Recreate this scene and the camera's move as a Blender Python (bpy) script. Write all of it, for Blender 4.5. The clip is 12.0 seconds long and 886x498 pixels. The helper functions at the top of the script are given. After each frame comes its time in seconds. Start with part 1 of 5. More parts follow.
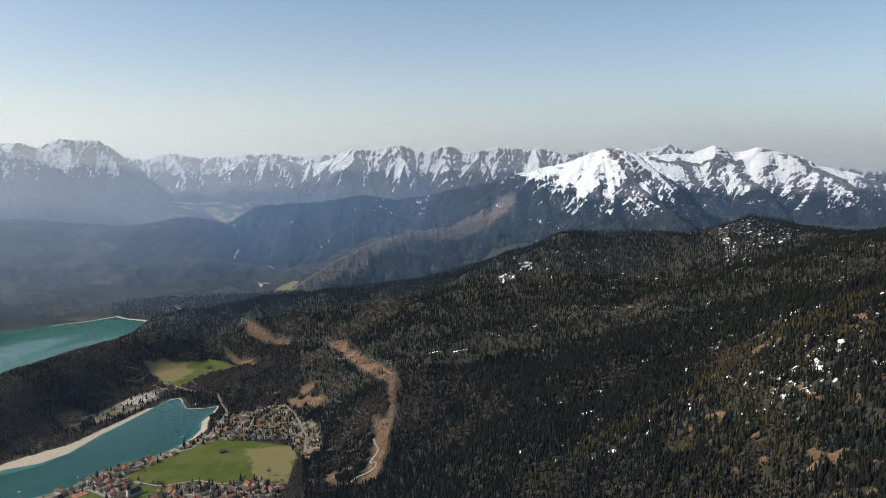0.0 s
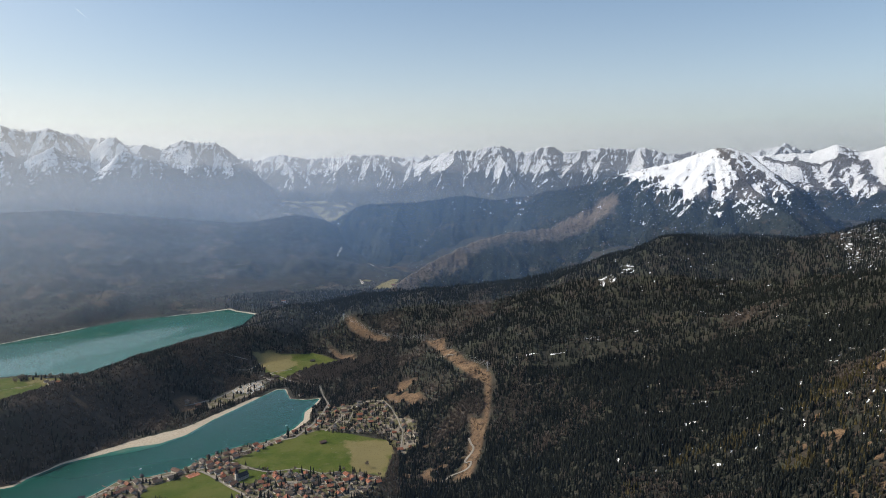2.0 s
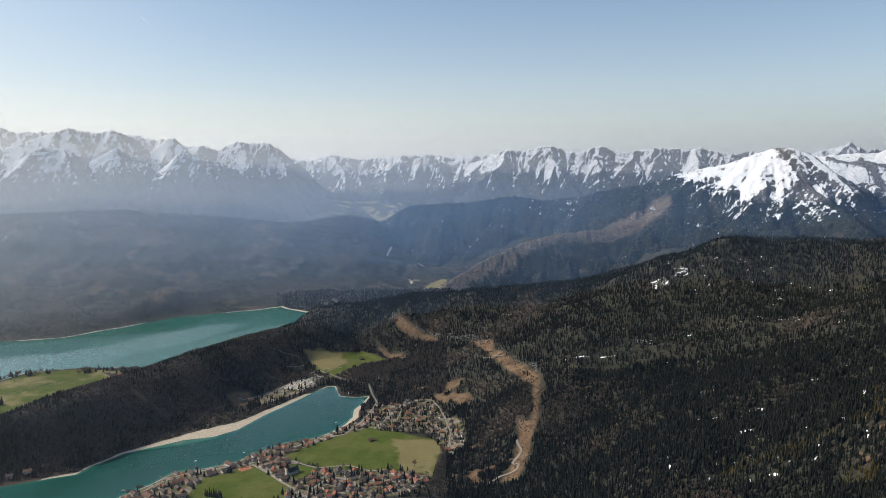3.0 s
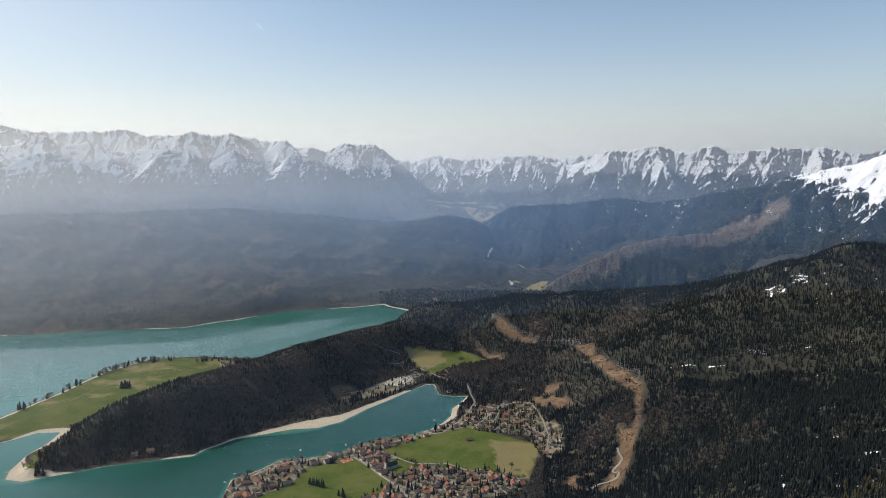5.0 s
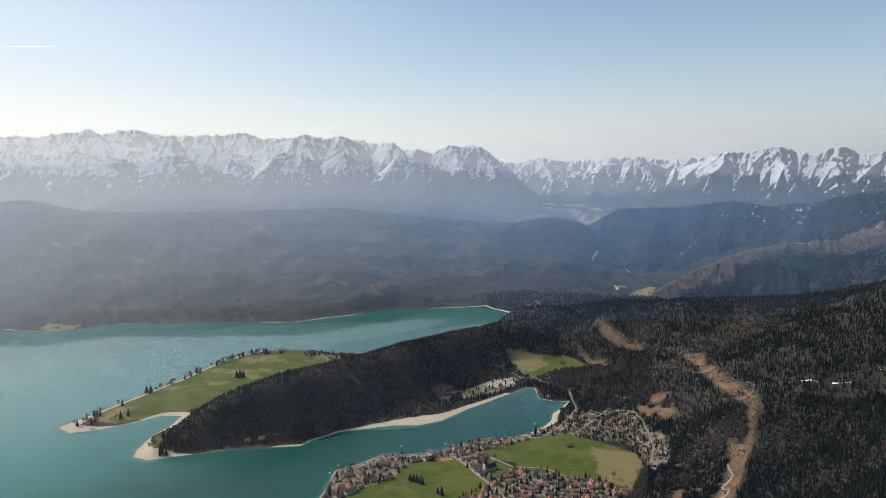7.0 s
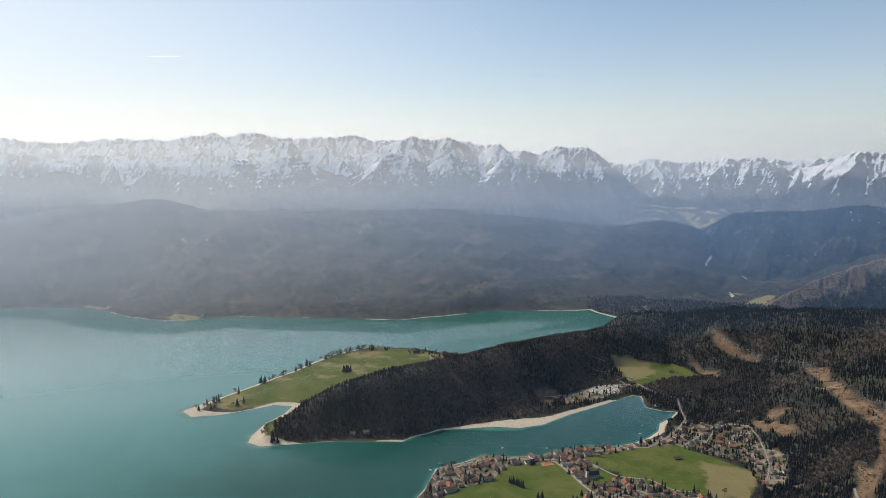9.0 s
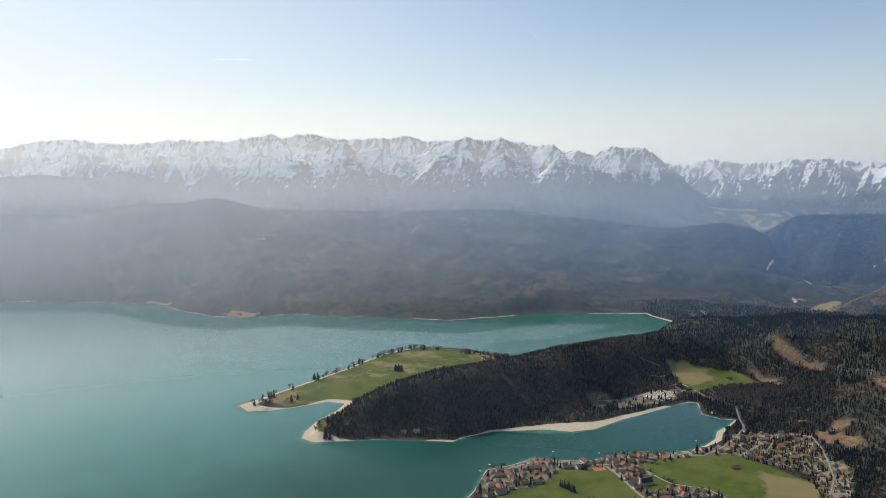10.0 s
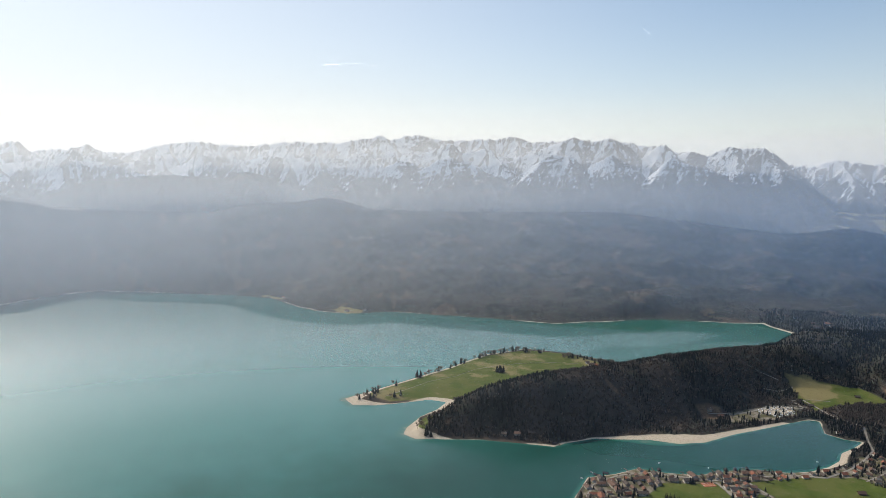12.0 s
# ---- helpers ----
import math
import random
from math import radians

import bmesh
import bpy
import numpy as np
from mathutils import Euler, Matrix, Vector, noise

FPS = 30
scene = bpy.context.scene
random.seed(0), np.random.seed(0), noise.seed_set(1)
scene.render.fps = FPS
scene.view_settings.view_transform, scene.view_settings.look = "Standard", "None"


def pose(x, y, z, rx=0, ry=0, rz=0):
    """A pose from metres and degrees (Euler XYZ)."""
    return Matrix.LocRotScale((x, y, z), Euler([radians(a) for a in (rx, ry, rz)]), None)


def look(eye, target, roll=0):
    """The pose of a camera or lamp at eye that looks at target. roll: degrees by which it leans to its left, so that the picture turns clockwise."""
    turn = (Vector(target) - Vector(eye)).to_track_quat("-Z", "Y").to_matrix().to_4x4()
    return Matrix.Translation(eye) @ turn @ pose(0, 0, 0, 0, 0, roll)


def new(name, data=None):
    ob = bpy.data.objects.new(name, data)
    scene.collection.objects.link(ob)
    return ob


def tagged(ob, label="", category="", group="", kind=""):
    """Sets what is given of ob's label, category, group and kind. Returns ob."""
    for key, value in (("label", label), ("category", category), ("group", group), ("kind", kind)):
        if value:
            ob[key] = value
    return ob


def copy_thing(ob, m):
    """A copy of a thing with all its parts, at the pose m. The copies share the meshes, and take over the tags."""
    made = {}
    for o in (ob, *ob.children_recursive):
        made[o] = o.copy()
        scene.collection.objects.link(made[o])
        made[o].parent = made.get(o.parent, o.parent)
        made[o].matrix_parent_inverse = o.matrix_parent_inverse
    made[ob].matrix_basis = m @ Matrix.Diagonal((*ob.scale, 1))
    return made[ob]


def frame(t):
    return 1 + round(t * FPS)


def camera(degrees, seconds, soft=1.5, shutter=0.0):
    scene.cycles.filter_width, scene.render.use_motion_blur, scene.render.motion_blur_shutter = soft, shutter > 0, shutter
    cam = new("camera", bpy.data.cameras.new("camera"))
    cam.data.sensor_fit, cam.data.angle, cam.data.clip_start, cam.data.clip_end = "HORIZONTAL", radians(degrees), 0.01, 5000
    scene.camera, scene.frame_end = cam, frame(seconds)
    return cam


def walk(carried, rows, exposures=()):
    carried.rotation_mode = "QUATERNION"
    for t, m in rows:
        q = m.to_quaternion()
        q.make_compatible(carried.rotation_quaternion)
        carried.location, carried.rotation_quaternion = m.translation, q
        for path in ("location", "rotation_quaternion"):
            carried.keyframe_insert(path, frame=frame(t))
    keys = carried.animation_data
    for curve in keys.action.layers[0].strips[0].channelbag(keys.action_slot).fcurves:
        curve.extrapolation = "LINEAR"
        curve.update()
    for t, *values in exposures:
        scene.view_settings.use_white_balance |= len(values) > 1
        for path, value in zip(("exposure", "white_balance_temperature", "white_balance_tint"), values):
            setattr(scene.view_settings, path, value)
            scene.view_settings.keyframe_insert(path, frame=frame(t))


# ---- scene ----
import collections

# ---- camera ----
EYE = Vector((0, 0, 640))
cam = camera(65.24, 12.0, soft=0.75)
# seconds, yaw to the left, pitch, lean: the drone hovers and pans
PATH = [
    (0.0, 0.000, -7.117, 0.104),
    (0.5, 2.028, -7.115, 0.097),
    (1.0, 4.070, -7.115, 0.090),
    (1.5, 6.136, -7.108, 0.081),
    (2.0, 8.195, -7.091, 0.063),
    (2.5, 10.250, -7.078, 0.066),
    (3.0, 12.291, -7.065, 0.046),
    (5.0, 20.673, -7.002, -0.015),
    (5.5, 22.836, -6.942, 0.003),
    (6.0, 24.984, -6.918, -0.013),
    (6.5, 27.152, -6.893, -0.024),
    (7.0, 29.228, -6.870, -0.005),
    (9.0, 37.913, -6.775, 0.003),
    (9.5, 40.098, -6.737, 0.027),
    (10.0, 42.264, -6.727, 0.045),
    (10.5, 44.428, -6.702, 0.070),
    (11.0, 46.601, -6.688, 0.095),
    (11.5, 48.763, -6.681, 0.131),
    (12.0, 50.913, -6.651, 0.174),
]


def ahead(yaw, pitch):
    a, b = radians(yaw), radians(pitch)
    return Vector((-math.sin(a) * math.cos(b), math.cos(a) * math.cos(b), math.sin(b)))


walk(cam, [(t, look(EYE, EYE + ahead(yaw, pitch), lean)) for t, yaw, pitch, lean in PATH],
     [(0.0, 0.0), (12.0, 0.0)])

# ---- light ----
SUN_BEARING, SUN_HEIGHT = 98.0, 39.0
world = bpy.data.worlds.new("sky")
scene.world = world
world.use_nodes = True
sky = world.node_tree.nodes.new("ShaderNodeTexSky")
sky.sky_type, sky.sun_disc = "NISHITA", False
sky.sun_elevation, sky.sun_rotation = radians(SUN_HEIGHT), radians(-SUN_BEARING)
sky.altitude, sky.air_density, sky.dust_density, sky.ozone_density = 1200, 1.0, 2.0, 1.0
SKY = world.node_tree


def sky_node(kind, **values):
    n = SKY.nodes.new("ShaderNode" + kind)
    for key, value in values.items():
        setattr(n, key, value)
    return n


# the clear sky, and the bright layer of dust and moisture that lies along the whole horizon
view, split = sky_node("TexCoord"), sky_node("SeparateXYZ")
up, fall, share, blend = sky_node("Math", operation="SUBTRACT", use_clamp=True), sky_node("Math", operation="POWER"), sky_node("Math", operation="MULTIPLY"), sky_node("Mix", data_type="RGBA")
veil = sky_node("Math", operation="ADD", use_clamp=True)
level = sky_node("VectorMath", operation="MULTIPLY")
SKY.links.new(view.outputs["Generated"], split.inputs[0]), SKY.links.new(split.outputs[2], up.inputs[1])
up.inputs[0].default_value, fall.inputs[1].default_value, share.inputs[1].default_value = 1.0, 7.6, 0.88
SKY.links.new(up.outputs[0], fall.inputs[0]), SKY.links.new(fall.outputs[0], share.inputs[0]), SKY.links.new(share.outputs[0], veil.inputs[0]), SKY.links.new(veil.outputs[0], blend.inputs[0])
SKY.links.new(sky.outputs["Color"], level.inputs[0]), SKY.links.new(level.outputs[0], blend.inputs[6])
level.inputs[1].default_value = (0.114, 0.127, 0.130)
toward, near_sun, dust = sky_node("VectorMath", operation="DOT_PRODUCT"), sky_node("MapRange", interpolation_type="SMOOTHSTEP"), sky_node("Mix", data_type="RGBA")
toward.inputs[1].default_value = ahead(SUN_BEARING, SUN_HEIGHT)
SKY.links.new(view.outputs["Generated"], toward.inputs[0]), SKY.links.new(toward.outputs["Value"], near_sun.inputs[0])
near_sun.inputs[1].default_value, near_sun.inputs[2].default_value = -0.4, 0.85
dust.inputs[6].default_value, dust.inputs[7].default_value = (0.63, 0.625, 0.615, 1), (0.95, 0.925, 0.89, 1)
SKY.links.new(near_sun.outputs[0], dust.inputs[0]), SKY.links.new(dust.outputs[2], blend.inputs[7])
glare, glow_share = sky_node("MapRange", interpolation_type="SMOOTHSTEP"), sky_node("Math", operation="MULTIPLY")
SKY.links.new(toward.outputs["Value"], glare.inputs[0]), SKY.links.new(glare.outputs[0], glow_share.inputs[0]), SKY.links.new(glow_share.outputs[0], veil.inputs[1])
glare.inputs[1].default_value, glare.inputs[2].default_value, glow_share.inputs[1].default_value = 0.3, 1.0, 0.44
background = SKY.nodes["Background"]
background.inputs["Strength"].default_value = 1.0
SKY.links.new(blend.outputs[2], background.inputs["Color"])
sun = new("sun", bpy.data.lights.new("sun", "SUN"))
sun.data.energy, sun.data.angle, sun.data.color = 4.6, radians(0.5), (1.0, 0.91, 0.79)
sun.matrix_world = look(ahead(SUN_BEARING, SUN_HEIGHT) * 3000, (0, 0, 0))
scene.cycles.transparent_max_bounces = 48

# ---- materials ----


class Mat:
    """A node material in few words."""

    def __init__(self, name, rough=0.9, spec=0.2):
        self.m = bpy.data.materials.new(name)
        self.m.use_nodes = True
        self.t = self.m.node_tree
        self.b = self.t.nodes["Principled BSDF"]
        self.b.inputs["Roughness"].default_value = rough
        self.b.inputs["Specular IOR Level"].default_value = spec

    def put(self, socket, value):
        if isinstance(value, bpy.types.NodeSocket):
            self.t.links.new(value, socket)
        elif isinstance(value, tuple) and len(value) == 3 and socket.type == "RGBA":
            socket.default_value = (*value, 1)
        else:
            socket.default_value = value

    def node(self, kind, out=0, props=(), **values):
        n = self.t.nodes.new("ShaderNode" + kind)
        for key, value in dict(props).items():
            setattr(n, key, value)
        for key, value in values.items():
            self.put(n.inputs[int(key[1:])] if key[0] == "i" and key[1:].isdigit() else n.inputs[key.replace("_", " ")], value)
        return n.outputs[out]

    def noise(self, scale, detail=4.0, rough=0.6, stretch=None, out=0):
        where = self.node("NewGeometry")
        if stretch:
            where = self.node("VectorMath", props={"operation": "MULTIPLY"}, i0=where, i1=stretch)
        return self.node("TexNoise", out=out, Vector=where, Scale=scale, Detail=detail, Roughness=rough)

    def math(self, op, a, b=0.0, clamp=False):
        return self.node("Math", props={"operation": op, "use_clamp": clamp}, i0=a, i1=b)

    def step(self, value, lo, hi):
        return self.node("MapRange", props={"interpolation_type": "SMOOTHSTEP"}, Value=value, From_Min=lo, From_Max=hi)

    def mix(self, fac, a, b):
        n = self.t.nodes.new("ShaderNodeMix")
        n.data_type = "RGBA"
        self.put(n.inputs[0], fac), self.put(n.inputs[6], a), self.put(n.inputs[7], b)
        return n.outputs[2]

    def height(self):
        return self.node("SeparateXYZ", out=2, Vector=self.node("NewGeometry"))

    def attr(self, name):
        return self.node("Attribute", out=2, props={"attribute_name": name})

    def island(self):
        return self.node("NewGeometry", out=8)

    def per_object(self):
        return self.node("ObjectInfo", out=5)

    def bump(self, height, strength, distance):
        self.put(self.b.inputs["Normal"], self.node("Bump", Height=height, Strength=strength, Distance=distance))

    def colour(self, value):
        self.put(self.b.inputs["Base Color"], value)
        return self


def ground_material():
    m = Mat("ground")
    fine, mid, wide = m.noise(0.25, 6), m.noise(0.03, 5), m.noise(0.006, 4)
    floor = m.mix(m.step(wide, 0.35, 0.65), (0.020, 0.021, 0.016), (0.042, 0.035, 0.026))
    floor = m.mix(m.step(mid, 0.4, 0.7), floor, (0.042, 0.045, 0.028))
    rough_edge = m.math("MULTIPLY", m.math("SUBTRACT", fine, 0.5), 8.0)

    def zone(name, soft=3.0):
        return m.step(m.math("ADD", m.attr(name), rough_edge), -soft, soft)

    bare = m.mix(m.step(mid, 0.3, 0.7), (0.115, 0.074, 0.044), (0.20, 0.130, 0.074))
    bare = m.mix(m.step(m.noise(0.08, 4), 0.5, 0.66), bare, (0.105, 0.066, 0.038))
    bare = m.mix(m.step(fine, 0.48, 0.66), bare, (0.075, 0.05, 0.03))
    litter = m.mix(m.step(mid, 0.35, 0.65), (0.078, 0.056, 0.040), (0.046, 0.036, 0.028))
    floor = m.mix(m.step(m.attr("litter"), 0.35, 0.75), floor, m.mix(m.step(fine, 0.4, 0.65), litter, (0.048, 0.04, 0.031)))
    c = m.mix(zone("bare", 6.0), floor, bare)
    town = m.mix(m.step(m.noise(0.045, 5), 0.42, 0.56), m.mix(fine, (0.27, 0.235, 0.185), (0.15, 0.125, 0.092)), m.mix(fine, (0.060, 0.064, 0.024), (0.135, 0.115, 0.060)))
    c = m.mix(zone("town"), c, town)
    green = m.mix(m.step(mid, 0.3, 0.7), (0.046, 0.072, 0.003), (0.068, 0.092, 0.007))
    green = m.mix(m.step(m.noise(0.012, 4), 0.42, 0.62), green, (0.088, 0.099, 0.016))
    green = m.mix(m.math("MULTIPLY", m.step(m.noise(0.05, 5, 0.7), 0.56, 0.7), 0.6), green, (0.120, 0.110, 0.045))
    c = m.mix(zone("grass", 1.5), c, green)
    dry = m.mix(mid, (0.150, 0.132, 0.050), (0.205, 0.168, 0.072))
    c = m.mix(m.step(m.math("ADD", m.attr("dry"), m.math("MULTIPLY", m.math("SUBTRACT", m.noise(0.02, 5, 0.65), 0.5), 70.0)), -7.0, 9.0), c, dry)
    sand = m.mix(m.step(fine, 0.35, 0.7), (0.50, 0.43, 0.33), (0.37, 0.315, 0.235))
    shore = m.math("ADD", m.attr("beach"), m.math("MULTIPLY", m.math("SUBTRACT", mid, 0.5), 8.0))
    c = m.mix(m.step(shore, -2.0, 2.0), c, sand)
    snow = m.step(m.math("ADD", m.attr("snow"), m.math("MULTIPLY", m.math("SUBTRACT", m.noise(0.09, 5, 0.7), 0.52), 150.0)), 0.0, 10.0)
    c = m.mix(snow, c, (0.82, 0.84, 0.87))
    m.colour(c)
    m.bump(m.math("ADD", fine, m.math("MULTIPLY", mid, 2.0)), 0.6, 2.0)
    return m.m


def mountain_material():
    """Snow over bare rock over forest: the cover is laid out on the mesh, its ragged edges come from noise."""
    m = Mat("alpine_flank")
    fine, mid, wide = m.noise(0.11, 6, 0.7), m.noise(0.022, 5), m.noise(0.006, 3)
    rocky = m.mix(m.step(fine, 0.3, 0.7), (0.15, 0.14, 0.13), (0.075, 0.07, 0.066))
    trees = m.mix(m.step(fine, 0.3, 0.7), (0.013, 0.019, 0.016), (0.034, 0.04, 0.03))
    trees = m.mix(m.math("MULTIPLY", m.step(mid, 0.5, 0.68), m.step(wide, 0.42, 0.6)), trees, (0.075, 0.058, 0.036))
    open_ground = m.mix(fine, (0.21, 0.165, 0.125), (0.10, 0.076, 0.056))
    open_edge = m.math("ADD", m.attr("bare"), m.math("MULTIPLY", m.math("SUBTRACT", mid, 0.5), 60.0))
    trees = m.mix(m.math("MULTIPLY", m.step(open_edge, -22.0, 22.0), m.step(fine, 0.32, 0.55)), trees, open_ground)
    ragged = m.math("MULTIPLY", m.math("SUBTRACT", m.math("ADD", fine, m.math("MULTIPLY", m.noise(0.3, 4, 0.7), 0.6)), 0.8), 2.2)
    c = m.mix(m.step(m.math("ADD", m.attr("wood"), ragged), -0.3, 0.3), rocky, trees)
    lying = m.math("ADD", m.math("ADD", m.attr("snow"), ragged), m.math("MULTIPLY", m.math("SUBTRACT", mid, 0.5), 0.7))
    c = m.mix(m.step(lying, -0.1, 0.14), c, (0.83, 0.85, 0.88))
    m.colour(c)
    m.bump(m.math("ADD", fine, mid), 0.7, 14.0)
    return m.m


def water_material():
    m = Mat("lake_water", rough=0.9, spec=0.0)
    where = m.t.nodes.new("ShaderNodeSeparateXYZ")
    m.put(where.inputs[0], m.node("NewGeometry"))
    # paler base colour towards the west imitates bright sky mirrored on the open lake
    sky_sheen = m.step(m.math("ADD", where.outputs[0], m.math("MULTIPLY", m.math("SUBTRACT", m.noise(0.004, 3), 0.5), 500.0)), -900.0, -1700.0)
    deep_with_sheen = m.mix(m.noise(0.003, 2), (0.003, 0.052, 0.038), (0.004, 0.062, 0.046))
    deep_with_sheen = m.mix(sky_sheen, deep_with_sheen, (0.036, 0.180, 0.162))
    deep_with_sheen = m.mix(m.step(where.outputs[0], -1450.0, -2700.0), deep_with_sheen, (0.050, 0.225, 0.20))
    deep_with_sheen = m.mix(m.step(where.outputs[1], 1700.0, 2400.0), deep_with_sheen, (0.012, 0.165, 0.105))
    near = m.math("ADD", m.attr("depth"), m.math("MULTIPLY", m.math("SUBTRACT", m.noise(0.03, 4), 0.5), 10.0))
    c = m.mix(m.step(near, 0.0, 14.0), (0.03, 0.14, 0.11), deep_with_sheen)
    c = m.mix(m.step(near, -4.0, 2.5), (0.18, 0.22, 0.16), c)
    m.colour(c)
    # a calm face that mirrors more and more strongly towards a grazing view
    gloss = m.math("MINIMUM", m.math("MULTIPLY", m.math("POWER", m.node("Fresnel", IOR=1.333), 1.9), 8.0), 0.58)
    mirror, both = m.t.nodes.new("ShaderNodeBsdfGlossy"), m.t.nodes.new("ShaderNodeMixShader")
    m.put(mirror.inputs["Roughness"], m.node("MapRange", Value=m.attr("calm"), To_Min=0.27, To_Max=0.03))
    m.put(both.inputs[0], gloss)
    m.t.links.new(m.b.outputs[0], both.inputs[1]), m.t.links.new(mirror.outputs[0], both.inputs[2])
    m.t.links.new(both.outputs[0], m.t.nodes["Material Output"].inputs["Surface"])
    return m.m


def foliage_material(name, dark, light, patch=None, glow=0.0):
    m = Mat(name, rough=0.85, spec=0.15)
    c = m.mix(m.island(), dark, light)
    if patch:
        c = m.mix(m.step(m.noise(0.012, 4), 0.48, 0.62), c, patch)
    m.colour(c)
    if glow:
        # thin twigs and needles also pass light on to their shaded side
        t, passed, both = m.t, m.t.nodes.new("ShaderNodeBsdfTranslucent"), m.t.nodes.new("ShaderNodeMixShader")
        m.put(passed.inputs[0], c)
        both.inputs[0].default_value = glow
        t.links.new(m.b.outputs[0], both.inputs[1]), t.links.new(passed.outputs[0], both.inputs[2])
        t.links.new(both.outputs[0], t.nodes["Material Output"].inputs["Surface"])
    return m.m


GROUND = ground_material()
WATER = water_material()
ALPINE = mountain_material()
SPRUCE = foliage_material("spruce_needles", (0.0075, 0.0098, 0.0080), (0.0230, 0.0270, 0.0200), glow=0.2)
BARE_WOOD = foliage_material("bare_twigs", (0.10, 0.083, 0.068), (0.222, 0.182, 0.145), glow=0.58)
LARCH = foliage_material("larch_needles", (0.050, 0.044, 0.018), (0.105, 0.084, 0.032), glow=0.3)


def haze_material(name, amount, top):
    """A thin added sheet that scatters sun and sky light, with haze colour painted in."""
    m = bpy.data.materials.new(name)
    m.use_nodes = True
    t = m.node_tree
    t.nodes.remove(t.nodes["Principled BSDF"])
    out = t.nodes["Material Output"]
    clear, lit, back = t.nodes.new("ShaderNodeBsdfTransparent"), t.nodes.new("ShaderNodeBsdfTranslucent"), t.nodes.new("ShaderNodeBsdfDiffuse")
    both, thin = t.nodes.new("ShaderNodeMixShader"), t.nodes.new("ShaderNodeMixShader")
    both.inputs[0].default_value = 0.25
    t.links.new(lit.outputs[0], both.inputs[1]), t.links.new(back.outputs[0], both.inputs[2])
    where, split = t.nodes.new("ShaderNodeNewGeometry"), t.nodes.new("ShaderNodeSeparateXYZ")
    t.links.new(where.outputs[0], split.inputs[0])
    low, high, times, scale = (t.nodes.new("ShaderNodeMapRange"), t.nodes.new("ShaderNodeMapRange"), t.nodes.new("ShaderNodeMath"), t.nodes.new("ShaderNodeMath"))
    for n, a, b in ((low, 0, 160), (high, top, top / 2)):
        n.interpolation_type = "SMOOTHSTEP"
        n.inputs[1].default_value, n.inputs[2].default_value = a, b
        t.links.new(split.outputs[2], n.inputs[0])
    times.operation = scale.operation = "MULTIPLY"
    t.links.new(low.outputs[0], times.inputs[0]), t.links.new(high.outputs[0], times.inputs[1])
    t.links.new(times.outputs[0], scale.inputs[0])
    scale.inputs[1].default_value = amount
    # distance blue and sunward white are put into the tint, by the white attribute
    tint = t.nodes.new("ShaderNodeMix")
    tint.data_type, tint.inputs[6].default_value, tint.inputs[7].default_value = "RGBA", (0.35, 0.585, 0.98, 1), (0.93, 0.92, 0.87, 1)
    dense, more = t.nodes.new("ShaderNodeAttribute"), t.nodes.new("ShaderNodeMath")
    dense.attribute_name, more.operation = "thick", "MULTIPLY"
    t.links.new(scale.outputs[0], more.inputs[0]), t.links.new(dense.outputs[2], more.inputs[1])
    t.links.new(more.outputs[0], thin.inputs[0])
    pale = t.nodes.new("ShaderNodeAttribute")
    pale.attribute_name = "white"
    t.links.new(pale.outputs[2], tint.inputs[0])
    t.links.new(tint.outputs[2], lit.inputs[0]), t.links.new(tint.outputs[2], back.inputs[0])
    t.links.new(clear.outputs[0], thin.inputs[1]), t.links.new(both.outputs[0], thin.inputs[2])
    t.links.new(thin.outputs[0], out.inputs["Surface"])
    return m


# ---- building helpers ----


def part(name, bm, material, parent=None, label=""):
    """Links a bmesh as one mesh object, under a thing or a part."""
    me = bpy.data.meshes.new(name)
    bm.to_mesh(me)
    bm.free()
    me.materials.append(material)
    ob = new(name, me)
    ob.parent = parent
    return tagged(ob, label)


def sheet(name, verts, faces, material, smooth=True, **floats):
    """A mesh from arrays, with named numbers on its points."""
    me = bpy.data.meshes.new(name)
    verts, faces = np.asarray(verts, np.float32), np.asarray(faces, np.int32)
    n, k = faces.shape
    me.vertices.add(len(verts))
    me.vertices.foreach_set("co", verts.ravel())
    me.loops.add(n * k)
    me.loops.foreach_set("vertex_index", faces.ravel())
    me.polygons.add(n)
    me.polygons.foreach_set("loop_start", np.arange(0, n * k, k, dtype=np.int32))
    me.polygons.foreach_set("use_smooth", np.full(n, smooth))
    for key, values in floats.items():
        me.attributes.new(key, "FLOAT", "POINT").data.foreach_set("value", np.asarray(values, np.float32).ravel())
    me.update()
    me.validate()
    me.materials.append(material)
    return new(name, me)


# ---- terrain ----
TABLE = np.random.RandomState(7).rand(4096)


def lattice(i, j, seed):
    return TABLE[(i * 1619 + j * 31337 + seed * 6971 + (i * j) % 251 * 17) % 4096]


def grain(x, y, seed=0):
    """Smooth random heights from 0 to 1 over a plan one unit wide."""
    x, y = np.asarray(x, float), np.asarray(y, float)
    i, j = np.floor(x).astype(np.int64), np.floor(y).astype(np.int64)
    u, v = x - i, y - j
    u, v = u * u * (3 - 2 * u), v * v * (3 - 2 * v)
    a, b = lattice(i, j, seed), lattice(i + 1, j, seed)
    c, d = lattice(i, j + 1, seed), lattice(i + 1, j + 1, seed)
    return a + (b - a) * u + (c - a) * v + (a - b - c + d) * u * v


